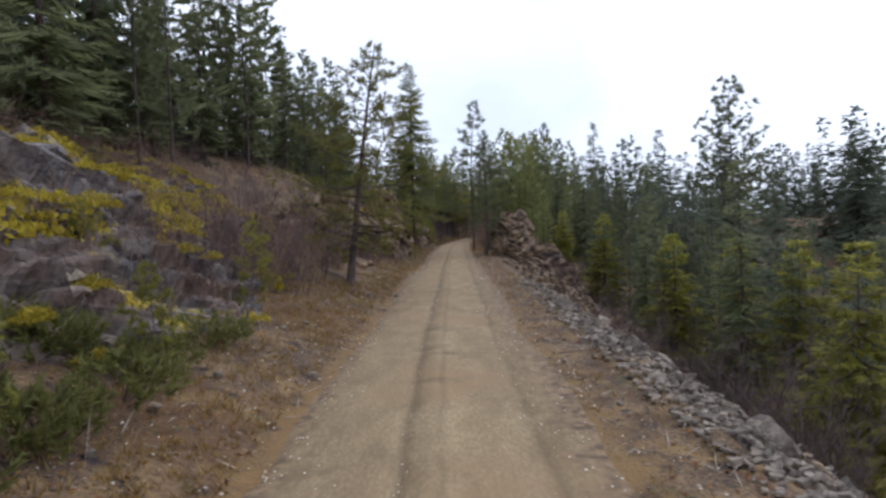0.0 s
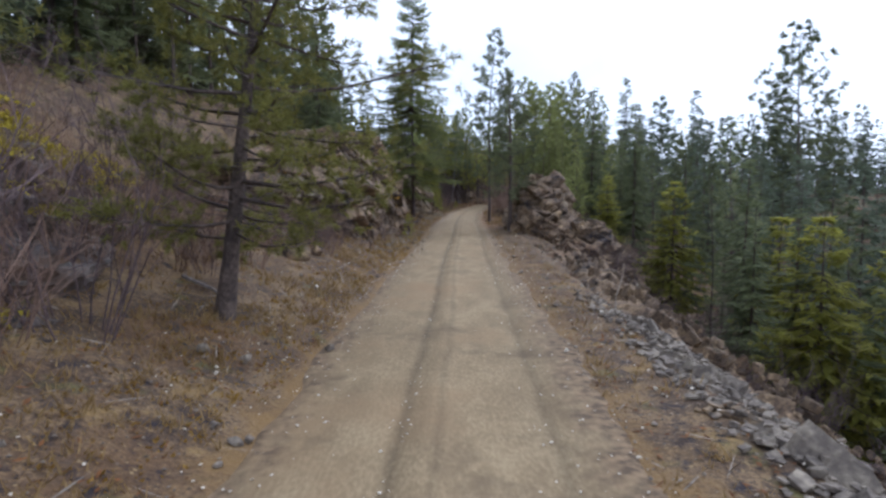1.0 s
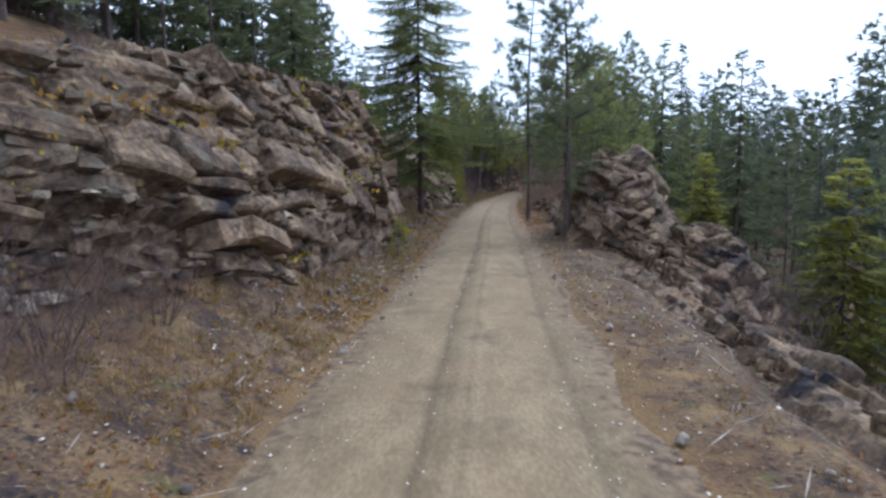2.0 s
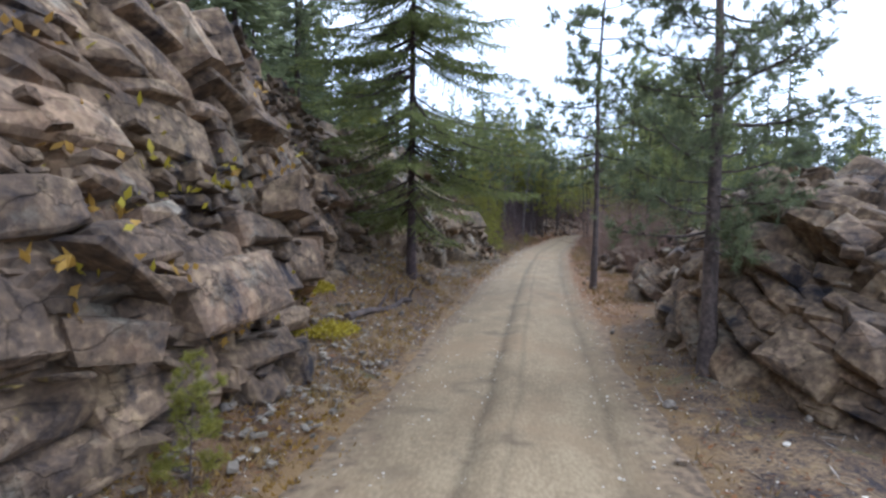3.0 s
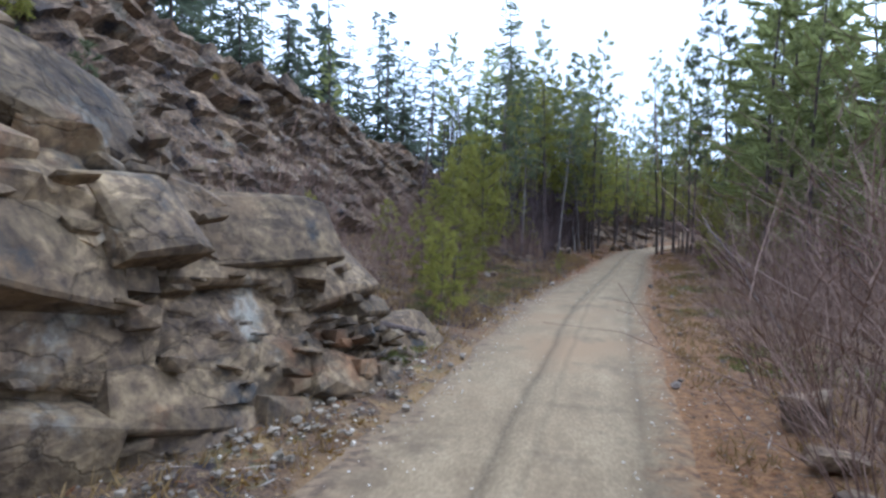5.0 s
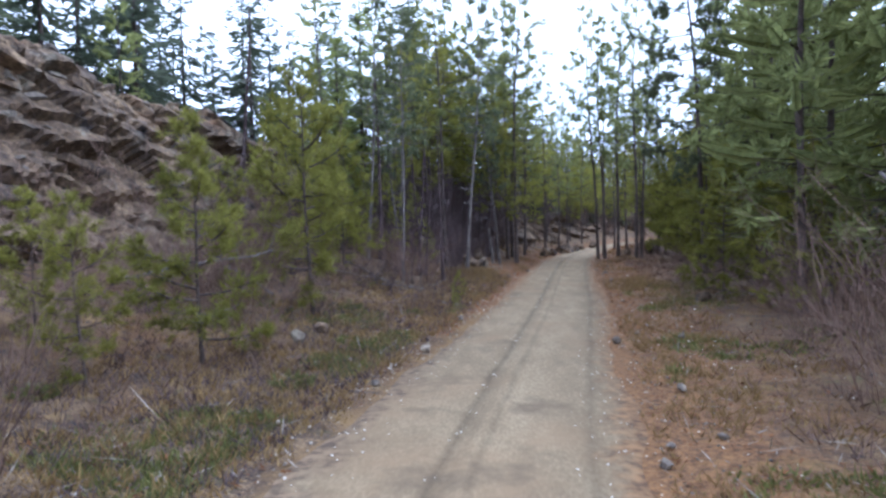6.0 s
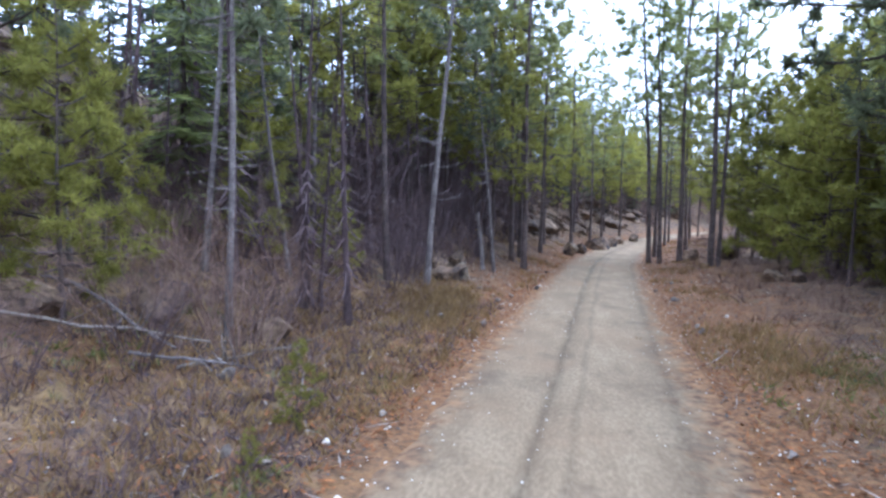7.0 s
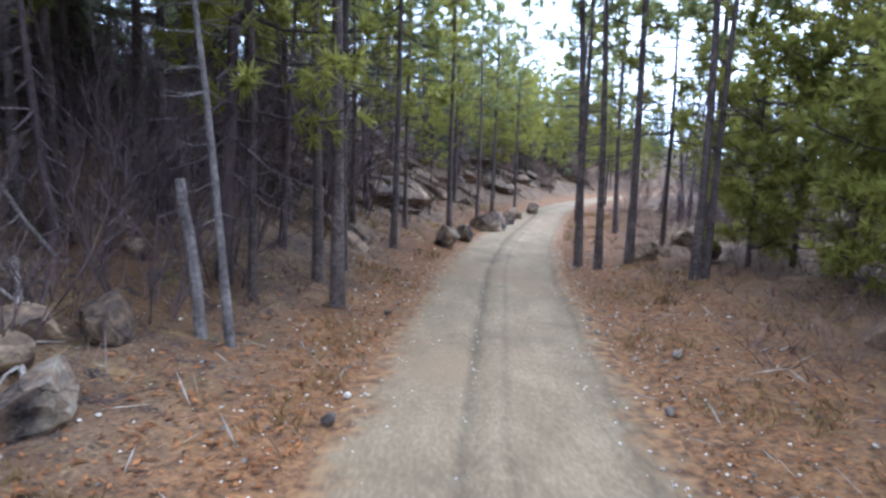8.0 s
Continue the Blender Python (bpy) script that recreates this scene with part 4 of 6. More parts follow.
def bare_bush(seed, h, stems, forks=(3, 4), thick=0.0075, bark=TWIG):
    """A leafless bush: many thin forking stems out of one foot."""
    r = random.Random(seed)
    wood, twigs = Soup(), Soup()

    def grow(p, d, length, rad, depth):
        line = [p]
        for i in range(3):
            d = (d + rand_dir(r) * 0.16 + Vector((0, 0, 0.05))).normalized()
            line.append(line[-1] + d * length / 3)
        if depth == 2:
            wood.add(*tube(line, [rad, rad * 0.8, rad * 0.6, rad * 0.35], 3))
        else:
            twigs.ribbon((line[0], line[1], line[3]) if depth else (line[0], line[3]), (rad * 1.1, rad * 0.9, rad * 0.5), d.cross(rand_dir(r)).normalized())
        if depth:
            for _ in range(r.choice(forks)):
                k = r.choice([1, 2, 3])
                grow(line[k], (d + rand_dir(r) * 0.75).normalized(), length * r.uniform(0.4, 0.65), rad * 0.5, depth - 1)
    for _ in range(stems):
        az = r.uniform(0, 2 * math.pi)
        d = Vector((math.cos(az) * 0.45, math.sin(az) * 0.45, 1)).normalized()
        grow(Vector((math.cos(az) * 0.12, math.sin(az) * 0.12, -0.05)) * h, d, h * r.uniform(0.45, 0.8), thick * h ** 0.5, 2)
    bush = new("bare_bush")
    part("bush_base", wood.mesh("bush_base"), bark, bush)
    part("bush_crown", twigs.mesh("bush_crown"), bark, bush)
    return bush


def place(ob, x, y, turn, size, label, category, group, tall=1.0, lean=(0, 0), sink=0.05):
    """A copy of a plant standing on the ground."""
    m = Matrix.Translation((x, y, on_ground(x, y) - sink)) @ pose(0, 0, 0, lean[0], lean[1], 0) @ pose(0, 0, 0, 0, 0, turn) @ Matrix.Diagonal((size, size, size * tall, 1))
    return tagged(copy_thing(ob, m), label, category, group)


def remove(ob):
    for o in (*ob.children_recursive, ob):
        bpy.data.objects.remove(o)


near_spruces = [spruce(11, 12, 3.0, 0.115, 56, 0.78, LIGHT_SPRUCE, bark=DARK_BARK, stout=0.68)]
mid_spruces = [spruce(s, 10, 2.0, 0.05, 26, 2.3, SPRUCE) for s in (21, 22, 23)]
near_pines = [pine(s, 8, wide, low, 70, 0.75, mat, thick=2.2, single_limbs=True) for s, wide, low, mat in ((31, 2.6, 0.13, ROADSIDE_OLIVE), (32, 1.9, 0.22, PINE))]
roadside_pine = pine(46, 10.5, 1.8, 0.25, 56, 0.9, PINE, stubs=14, thick=1.15, single_limbs=True)
tall_pines = [pine(s, 12, 1.6, 0.34, 56, 1.4, PINE, stubs=34) for s in (34, 35, 36)]
mid_pines = [pine(s, 10, 1.8, 0.10, 50, 2.1, PINE, stubs=10) for s in (41, 42, 43)]
lone_pine = pine(48, 10, 2.7, 0.12, 90, 1.5, PINE, stubs=6, upswept=0.3)
saplings = [pine(s, 3, 0.95, 0.10, 25, 0.6, YOUNG_LIT, stubs=3, lean=0.05, upswept=0.7) for s in (51, 52, 53)]
broad_pines = [pine(s, 5, 1.6, 0.07, 54, 1.0, YOUNG_LIT, stubs=4, upswept=0.5) for s in (66, 67)]
young_spruces = [spruce(s, 4, 1.45, 0.06, 25, 1.1, YOUNG_LIT) for s in (61, 62)]
olive_talls = [pine(s, 12, 1.6, 0.38, 32, 1.4, OLIVE, stubs=30) for s in (37, 38, 39)]
olive_woods = [spruce(24, 10, 2.0, 0.05, 28, 2.0, LIGHT_SPRUCE), pine(44, 10, 1.8, 0.12, 48, 1.8, OLIVE, stubs=10), pine(45, 10, 1.9, 0.10, 50, 1.8, OLIVE, stubs=12)]
# grown pines in the bright sapling colour, which stands in for lit boughs
light_pines = [pine(s, 8, 1.7, 0.28, 44, 1.1, YOUNG_LIT, stubs=14) for s in (64, 65)]
pale_trees = [pine(s, 9, 1.1, 0.45, 30, 1.3, PINE, bark=PALE_BARK, stubs=26, lean=0.05, thick=0.9) for s in (71, 72)]
bushes = [bare_bush(s, 1.6, 15) for s in (81, 82, 83)]
fine_bushes = [bare_bush(s, 1.6, 20, (4, 5), 0.0044) for s in (84, 87, 88)]
# Same kind of bush as above, with the shade put into its twig colour.
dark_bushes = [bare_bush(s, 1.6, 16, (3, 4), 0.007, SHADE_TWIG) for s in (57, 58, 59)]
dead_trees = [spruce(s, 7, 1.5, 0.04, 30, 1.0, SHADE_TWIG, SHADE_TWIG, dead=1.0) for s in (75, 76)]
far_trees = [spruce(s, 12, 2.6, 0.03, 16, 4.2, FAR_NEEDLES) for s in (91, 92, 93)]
models = [roadside_pine, lone_pine] + near_spruces + mid_spruces + near_pines + tall_pines + olive_talls + olive_woods + mid_pines + saplings + light_pines + broad_pines + young_spruces + pale_trees + bushes + fine_bushes + dark_bushes + dead_trees + far_trees

T_TALL = "tall slender pine with a dark bare trunk"
T_SAP = "young yellow-green pine sapling"
T_PALE = "thin pale-barked tree with dead lower twigs"
T_BUSH = "leafless reddish-brown bush of thin twigs"

taken = []


def side(x, y):
    return x - centre_at(y)


def stand(model, x, y, height, own, label, category, group, turn=None, tall=1.0, lean=(0, 0)):
    taken.append((x, y))
    k = height / own
    return place(model, x, y, (x * 97 + y * 61) % 360 if turn is None else turn, k, label, category, group, tall, lean)


# trees that stand by themselves along the road
stand(near_pines[0], -1.85, 10.0, 6.8, 8, "olive-green pine with a bare leaning trunk on the bank", "tree", "roadside trees", lean=(0, 8), tall=0.92)
stand(near_spruces[0], -0.9, 33.3, 12, 12, "large dark green spruce with drooping branches beside the rock", "tree", "roadside trees")
stand(near_pines[1], 3.35, 28.3, 6.6, 8, "green pine with a stout trunk at the road's edge", "tree", "roadside trees")
stand(roadside_pine, 3.1, 36.95, 10.5, 10.5, "slender open pine at the road's edge", "tree", "roadside trees")
stand(roadside_pine, 8.4, 66.6, 11.5, 10.5, "dark pine trunk rising behind young conifers", "tree", "roadside trees", lean=(0, -3))
stand(lone_pine, 30.9, 56.0, 21, 10, "lone tall pine rising over the valley woods", "tree", "valley trees", tall=0.88)
stand(mid_spruces[0], 23.2, 80.0, 16, 10, "tall dark fir over the valley woods", "tree", "valley trees")
stand(mid_spruces[1], -2.8, 85, 15.5, 10, "tall dark spruce over the shady woods", "tree", "hillside trees")
for i, (x, y, h, ln) in enumerate([(6.95, 77.6, 12, 3), (7.2, 77.2, 11, 2), (7.85, 77.5, 12.5, 0), (8.35, 75.9, 12, 1), (8.6, 76.1, 10, -2), (7.6, 80.2, 11, 0), (9.2, 82.5, 11, 1), (10.0, 79.0, 12, 0), (9.3, 87, 10, 0), (11.6, 92, 10, 1)]):
    stand(olive_talls[i % 3], x, y, h, 12, T_TALL, "tree", "roadside pines", lean=(0, -ln))
for i, (x, y, h, ln) in enumerate([(2.95, 75.2, 11, 1), (3.1, 73.6, 12, 0), (2.75, 74.4, 11, -1), (3.55, 77.9, 10, 1), (4.75, 81.5, 10, 0), (5.75, 85, 9, 0), (6.5, 87.5, 9, 0), (7.7, 90.3, 9, 0), (0.75, 68.3, 10, -1), (1.9, 76.6, 10, 0), (0.3, 75.0, 12, 0)]):
    stand(olive_talls[(i + 1) % 3], x, y, h, 12, T_TALL, "tree", "roadside pines", lean=(0, ln))
for i, (x, y, h, a, b) in enumerate([(1.4, 68.7, 9.5, 0, 5), (2.45, 71.75, 6.5, 0, -5), (0.1, 63.7, 7, 0, 1), (-1.2, 65.5, 8.5, 0, 3), (-2.2, 64.2, 5, 4, 2), (-0.4, 66.6, 6, 3, -4), (-0.8, 68.6, 8, 0, 2)]):
    stand(pale_trees[i % 2], x, y, h, 9, T_PALE, "tree", "pale thin trees", lean=(a, b))
for i, (x, y, h) in enumerate([(-1.0, 55.6, 3.1), (-1.5, 54.2, 2.0), (-2.7, 55.0, 1.8), (-0.7, 51.6, 1.25), (-0.7, 59.0, 4.3), (-2.1, 62.8, 4.2), (-1.9, 61.2, 3.6), (-2.5, 59.6, 2.4), (-1.7, 64.2, 2.9), (-1.2, 62.9, 3.2),
                               (0.05, 49.2, 1.7), (0.0, 50.6, 2.1), (-1.8, 48.0, 1.6), (-2.7, 4.4, 1.5), (-2.4, 0.2, 1.1), (-2.7, -2.0, 1.3), (-0.65, 24.6, 0.9), (1.64, 61.84, 0.72), (1.65, 61.08, 0.36), (-0.2, 68.0, 2.3), (-1.0, 66.8, 2.6), (0.2, 67.1, 1.4),
                               (-4.2, 45.0, 3.2), (-4.9, 44.0, 4.2), (10.8, 78.4, 2.6), (-3.9, 1.5, 1.2), (-5.2, -0.5, 1.4)]):
    stand(saplings[i % 3], x, y, h, 3, T_SAP, "tree", "pine saplings")
for i, (x, y, h) in enumerate([(7.3, 62.0, 3.2), (8.0, 60.2, 3.0), (10.0, 67.2, 4.0), (10.4, 73.8, 5.4), (11.3, 71.6, 5.6), (11.9, 73.6, 6.2), (9.9, 77.2, 5.4), (11.5, 69.4, 5.6), (12.2, 75.5, 6.5), (10.6, 77.0, 5.5), (11.2, 75.2, 6), (9.9, 72.4, 5.0), (8.9, 61.8, 3.4), (10.8, 64.4, 4.6), (9.4, 26.5, 5.2), (11.3, 22.5, 6.2), (9.6, 17.5, 5.5), (11.8, 13.0, 6.5), (8.6, 33.0, 3.5), (10.4, 8.4, 6), (12.5, 18.5, 7)]):
    model, own = (broad_pines[i % 2], 5) if y > 40 else (young_spruces[i % 2], 4)
    stand(model, x, y, h, own, "young yellow-green conifer with full branches", "tree", "young conifers")

for i, (x, y, h) in enumerate([(12.7, 71, 11), (12.0, 67.5, 11), (11.2, 66, 10), (13.8, 65.5, 12), (13.4, 74.5, 11), (12.8, 70.5, 12), (8.6, 52.6, 7), (9.6, 49.4, 6.5), (7.9, 59.8, 12), (8.8, 60.8, 12), (8.7, 58.6, 11), (9.7, 56.4, 11), (9.0, 62.5, 11), (9.7, 53.4, 7.5), (10.6, 51.2, 7), (8.8, 46.3, 5.5), (10.6, 57.5, 10), (11.6, 55.0, 11), (11.4, 60.0, 11), (9.3, 64.6, 12), (11.2, 66.4, 12), (10.8, 69.4, 11), (12.8, 68.2, 13), (11.9, 62.6, 12), (12.4, 72.4, 12), (9.4, 43.0, 5), (8.6, 40.2, 4.5), (10.2, 39.0, 5.5)]):
    stand(olive_woods[1 + i % 2] if side(x, y) < 9 else olive_woods[i % 3], x, y, h, 10, "tall olive-green conifer at the edge of the woods", "tree", "wood trees")
for i, (x, y, h) in enumerate([(-2.3, 69.8, 9), (-9.5, 67.0, 6), (-2.6, 73.6, 9), (-1.4, 75.8, 10), (-3.4, 70.4, 8), (-0.4, 79.8, 9), (-2.4, 67.0, 6.5), (-4.6, 72.5, 9)]):
    stand((olive_woods + mid_spruces)[i % 6], x, y, h, 10, "conifer in the shady woods by the road", "tree", "wood trees")
for i, (x, y, h) in enumerate([(-11.5, 56, 6), (-12.5, 60, 6), (-10.8, 63, 6), (-7.5, 40, 7), (-6.8, 42.8, 7), (-8.6, 38, 7), (-9.6, 36.4, 8), (-6.6, 46, 6.5), (-9.0, 33.5, 7), (-8.2, 30.5, 6.5), (-10, 28.6, 8), (-8.9, 26.5, 7), (-9.6, 24, 7), (-8.4, 44.4, 7.5), (-6.0, 36.2, 8), (-6.6, 38.6, 8.5), (-3.2, 45.3, 2.1), (-7.2, 43.6, 8), (-8.2, 47.0, 8), (-9.2, 42.0, 8.5), (-10.5, 40.0, 9), (-6.9, 34.4, 7.5), (-7.4, 32.0, 7)]):
    stand((mid_pines + mid_spruces)[(i * 2) % 6], x, y, h * 1.22, 10, "conifer on the hill behind the rock cut", "tree", "hillside trees")
rn = random.Random(19)
for i in range(46):
    y = rn.uniform(99, 118)
    x = centre_at(y) - rn.uniform(2.4, 9)
    stand(light_pines[i % 2] if i % 3 else fine_bushes[i % 3], x, y, rn.uniform(3.5, 7) if i % 3 else rn.uniform(1.5, 2.5), 8 if i % 3 else 1.6, "light green pine beside the bend" if i % 3 else T_BUSH, "tree" if i % 3 else "bush", "pines at the bend" if i % 3 else "bare bushes")
for i in range(60):
    y = rn.uniform(86, 118)
    x = centre_at(y) + rn.choice([-1, 1]) * rn.uniform(2.6, 9)
    if i % 3 == 0:
        stand(light_pines[i % 2], x, y, rn.uniform(3, 6), 8, "light green pine beside the bend", "tree", "pines at the bend")
    else:
        stand(bushes[i % 3], x, y, rn.uniform(1, 2), 1.6, T_BUSH, "bush", "bare bushes")
for i, (x, y, h) in enumerate([(2.3, 73.0, 7), (0.2, 72.6, 7.5), (-0.8, 71.2, 7), (2.7, 78.8, 8), (-0.9, 68.4, 7), (3.7, 80.6, 8), (9.3, 79.6, 8), (10.9, 76.0, 7), (9.8, 71.2, 6), (5.2, 87.5, 8), (10.2, 90.5, 8), (7.2, 93, 8), (13.0, 96.0, 8), (8.6, 96.5, 8), (0.9, 74.2, 9), (0.1, 73.4, 8), (-0.6, 75.0, 9), (1.5, 75.8, 9)]):
    stand(light_pines[i % 2], x, y, h, 8, "pine coloured a sunlit yellow-green among darker trees", "tree", "light green pines")
rd = random.Random(15)
for i in range(84):
    y = rd.uniform(63, 90)
    x = centre_at(y) + (-rd.uniform(3.0, 8.5) if i % 4 else rd.uniform(4.5, 9))
    stand(dead_trees[i % 2], x, y, rd.uniform(3, 7.5), 7, "dead thin conifer with bare grey-brown branches", "tree", "dead trees", lean=(rd.uniform(-6, 6), rd.uniform(-6, 6)))

# bushes
rb = random.Random(5)
spots = [(-2.6, 16.2, 0.9), (-2.1, 16.3, 0.9), (-2.4, 15.0, 0.8), (-1.8, 16.0, 0.7), (-2.9, 15.5, 0.9), (-2.2, 15.8, 0.8), (-2.6, 6.2, 1.7), (-2.9, 3.0, 1.6), (-2.5, 8.3, 1.9), (-3.2, 7.3, 2.2), (-3.6, 9.6, 2.0), (-2.6, 11.6, 1.6), (-3.0, 13.1, 1.5), (-2.3, 15.6, 1.0), (-1.9, 17.4, 0.9), (-3.9, 5.1, 2.0), (-1.3, 18.6, 0.7), (-1.9, 19.6, 0.9), (-1.2, 20.6, 0.8), (-1.5, 21.4, 0.7), (-1.0, 22.5, 0.6), (-2.4, 18.8, 1.1),
         (4.6, 38.4, 2.0), (5.0, 41.0, 2.3), (4.2, 43.4, 2.3), (5.9, 43.0, 2.8), (4.4, 46.4, 2.4), (5.6, 45.0, 2.9), (4.9, 39.9, 2.2), (6.2, 39.2, 2.4), (4.5, 42.5, 2.3), (5.2, 43.7, 2.9), (4.3, 44.6, 2.2), (4.9, 45.9, 2.7), (5.8, 41.5, 2.5), (4.5, 47.6, 1.6), (5.5, 48.9, 1.5), (5.0, 50.5, 0.9), (5.2, 40.3, 1.6), (4.6, 39.2, 1.3), (6.3, 46.5, 2.6), (6.6, 50, 2.6), (6.3, 53, 2.2), (6.0, 51.5, 2.0), (6.3, 54.4, 2.2), (6.7, 56.8, 1.8), (7.1, 52.2, 2.8), (7.0, 55.4, 2.6), (5.9, 52.6, 1.5), (7.4, 58, 1.3), (7.8, 60.5, 1.3), (6.8, 62.4, 1.2),
         (-2.2, 47.4, 2.5), (-1.6, 49.0, 2.2), (-2.8, 49.6, 2.6), (-1.3, 52.6, 1.8), (-2.6, 52.4, 2.4), (-3.6, 57.4, 2.6), (-1.9, 58.6, 2.4), (-1.8, 66.2, 2.0), (-2.7, 67.6, 2.2), (-3.4, 64.8, 2.2), (1.0, 60.6, 0.7), (-3.0, 59.4, 1.6), (0.0, 70, 1.5), (-1.2, 71.6, 2.0), (0.6, 73.6, 1.5),
         (7.3, 66.8, 0.9), (8.2, 68.3, 1.1), (7.9, 64.5, 0.9), (8.8, 65.8, 1.3), (9.6, 76.6, 1.2), (8.8, 78.7, 1.2), (10.4, 75.4, 1.6), (8.0, 72.0, 0.8), (-1.9, 33.9, 1.1), (-2.4, 31.8, 1.2), (-1.6, 35.1, 0.9), (4.1, 33.6, 0.8), (4.0, 31.9, 0.7)]
for i, (x, y, h) in enumerate(spots):
    stand((dark_bushes if y < 22 else fine_bushes)[i % 3], x, y, h * rb.uniform(0.85, 1.1), 1.6, T_BUSH, "bush", "bare bushes")
for i in range(14):
    stand(fine_bushes[i % 3], rb.uniform(-3.6, -1.7), rb.uniform(15.4, 17.6), rb.uniform(0.6, 1.0), 1.6, "low leafless grey-brown shrub before the scree", "bush", "bare bushes")
for i in range(22):
    y, x = rb.uniform(1.5, 15), rb.uniform(-4.4, -2.4)
    stand(bushes[i % 3], x, y, rb.uniform(0.8, 1.5), 1.6, T_BUSH, "bush", "bare bushes")
for i in range(30):
    y, x = rb.uniform(-8, 16.5), rb.uniform(-5, -2.9)
    stand(bushes[i % 3], x, y, rb.uniform(0.7, 1.5), 1.6, T_BUSH, "bush", "bare bushes")


for i in range(10):
    stand(dark_bushes[i % 3], rb.uniform(0.0, 1.3), rb.uniform(68.8, 71.8), rb.uniform(0.6, 1.2), 1.6, "leafless dark brown undergrowth of thin twigs", "bush", "undergrowth")
for i in range(26):
    y = rb.uniform(56, 67)
    stand(fine_bushes[i % 3], centre_at(y) - rb.uniform(3.2, 6.5), y, rb.uniform(0.9, 1.9), 1.6, "leafless pinkish-brown undergrowth of thin twigs", "bush", "undergrowth")
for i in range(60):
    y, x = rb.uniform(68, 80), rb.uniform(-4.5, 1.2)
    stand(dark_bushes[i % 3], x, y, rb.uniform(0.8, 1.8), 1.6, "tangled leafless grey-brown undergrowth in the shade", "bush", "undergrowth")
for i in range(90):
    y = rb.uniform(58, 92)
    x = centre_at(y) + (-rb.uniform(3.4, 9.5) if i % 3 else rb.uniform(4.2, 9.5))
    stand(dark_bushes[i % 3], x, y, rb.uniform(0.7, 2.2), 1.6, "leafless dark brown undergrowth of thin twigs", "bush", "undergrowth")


def brush(name, seed, count, spread, lo, hi, kinds, mat, label):
    """Countless bare bushes joined in one mesh."""
    r = random.Random(seed)
    soup = Soup()
    shapes = []
    for model in kinds:
        for c in model.children:
            shapes.append((model, [v.co.copy() for v in c.data.vertices], [tuple(f.vertices) for f in c.data.polygons]))
    for _ in range(count):
        x, y = spread(r)
        chosen = r.choice(kinds)
        m = Matrix.Translation((x, y, on_ground(x, y) - 0.05)) @ pose(0, 0, 0, 0, 0, r.uniform(0, 360)) @ Matrix.Scale(r.uniform(lo, hi) / 1.6, 4)
        for model, co, fs in shapes:
            if model is chosen:
                soup.add([m @ v for v in co], fs)
    return tagged(part(name, soup.mesh(name), mat), label, "brush", kind="stuff")


def drop_slope(r):
    y = r.uniform(-4, 34)
    return centre_at(y) + 1.4 + r.uniform(2.6, 8), y


brush("slope_brush", 131, 60, lambda r: (r.uniform(-9.5, -4), r.uniform(-8, 18)), 0.6, 1.5, bushes, TWIG, "leafless brown brush on the rock slope")
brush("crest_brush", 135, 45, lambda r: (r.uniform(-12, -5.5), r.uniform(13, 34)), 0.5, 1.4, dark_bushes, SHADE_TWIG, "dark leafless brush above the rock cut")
brush("hill_brush", 132, 50, lambda r: (r.uniform(-16, -5), r.uniform(44, 70)), 0.5, 1.3, bushes, TWIG, "leafless brown brush on the hillside")
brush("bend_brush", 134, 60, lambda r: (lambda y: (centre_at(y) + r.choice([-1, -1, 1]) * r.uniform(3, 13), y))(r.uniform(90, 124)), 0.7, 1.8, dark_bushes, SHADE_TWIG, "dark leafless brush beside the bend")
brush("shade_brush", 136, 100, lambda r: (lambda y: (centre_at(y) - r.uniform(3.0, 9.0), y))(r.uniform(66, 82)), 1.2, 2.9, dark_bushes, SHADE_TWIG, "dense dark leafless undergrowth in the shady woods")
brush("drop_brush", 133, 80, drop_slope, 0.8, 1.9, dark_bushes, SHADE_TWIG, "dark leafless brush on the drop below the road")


def low_shrub(seed):
    """A low spreading evergreen shrub."""
    r = random.Random(seed)
    leaf, wood = Soup(), Soup()
    for _ in range(80):
        az, out = r.uniform(0, 6.28), r.uniform(0.1, 0.55)
        p = Vector((math.cos(az) * out * 0.8, math.sin(az) * out * 0.8, r.uniform(0.02, 0.30) * (1.1 - out)))
        d = (Vector((math.cos(az), math.sin(az), r.uniform(0.4, 1.6)))).normalized()
        wood.ribbon([Vector((0, 0, -0.03)), p * 0.6, p + d * 0.1], (0.006, 0.005, 0.002), d.orthogonal().normalized())
        for _ in range(11):
            nd = (d + rand_dir(r) * 0.8).normalized()
            leaf.needle(p + d * r.uniform(0, 0.16), nd, r.uniform(0.06, 0.13), 0.028, nd.cross(rand_dir(r)).normalized())
    shrub = new("low_shrub")
    part("bush_base", wood.mesh("bush_base"), TWIG, shrub)
    part("shrub_crown", leaf.mesh("shrub_crown"), GREENGRASS, shrub)
    return shrub


shrubs = [low_shrub(s) for s in (85, 86)]
models += shrubs
for i in range(16):
    stand(shrubs[i % 2], rb.uniform(-4.6, -2.3), rb.uniform(-3.6, 0.2), rb.uniform(0.7, 1.2), 1.0, "low dense green shrub on the bank", "shrub", "low shrubs")
for i in range(46):
    y, x = rb.uniform(-5, 4), rb.uniform(-4.6, -2.2)
    if i > 26:
        y = rb.uniform(46, 61)
        x = centre_at(y) - rb.uniform(2.0, 4.5)
    stand(shrubs[i % 2], x, y, rb.uniform(0.5, 1.1) if y < 10 else rb.uniform(0.3, 0.6), 1.0, "low dense green shrub on the bank", "shrub", "low shrubs")


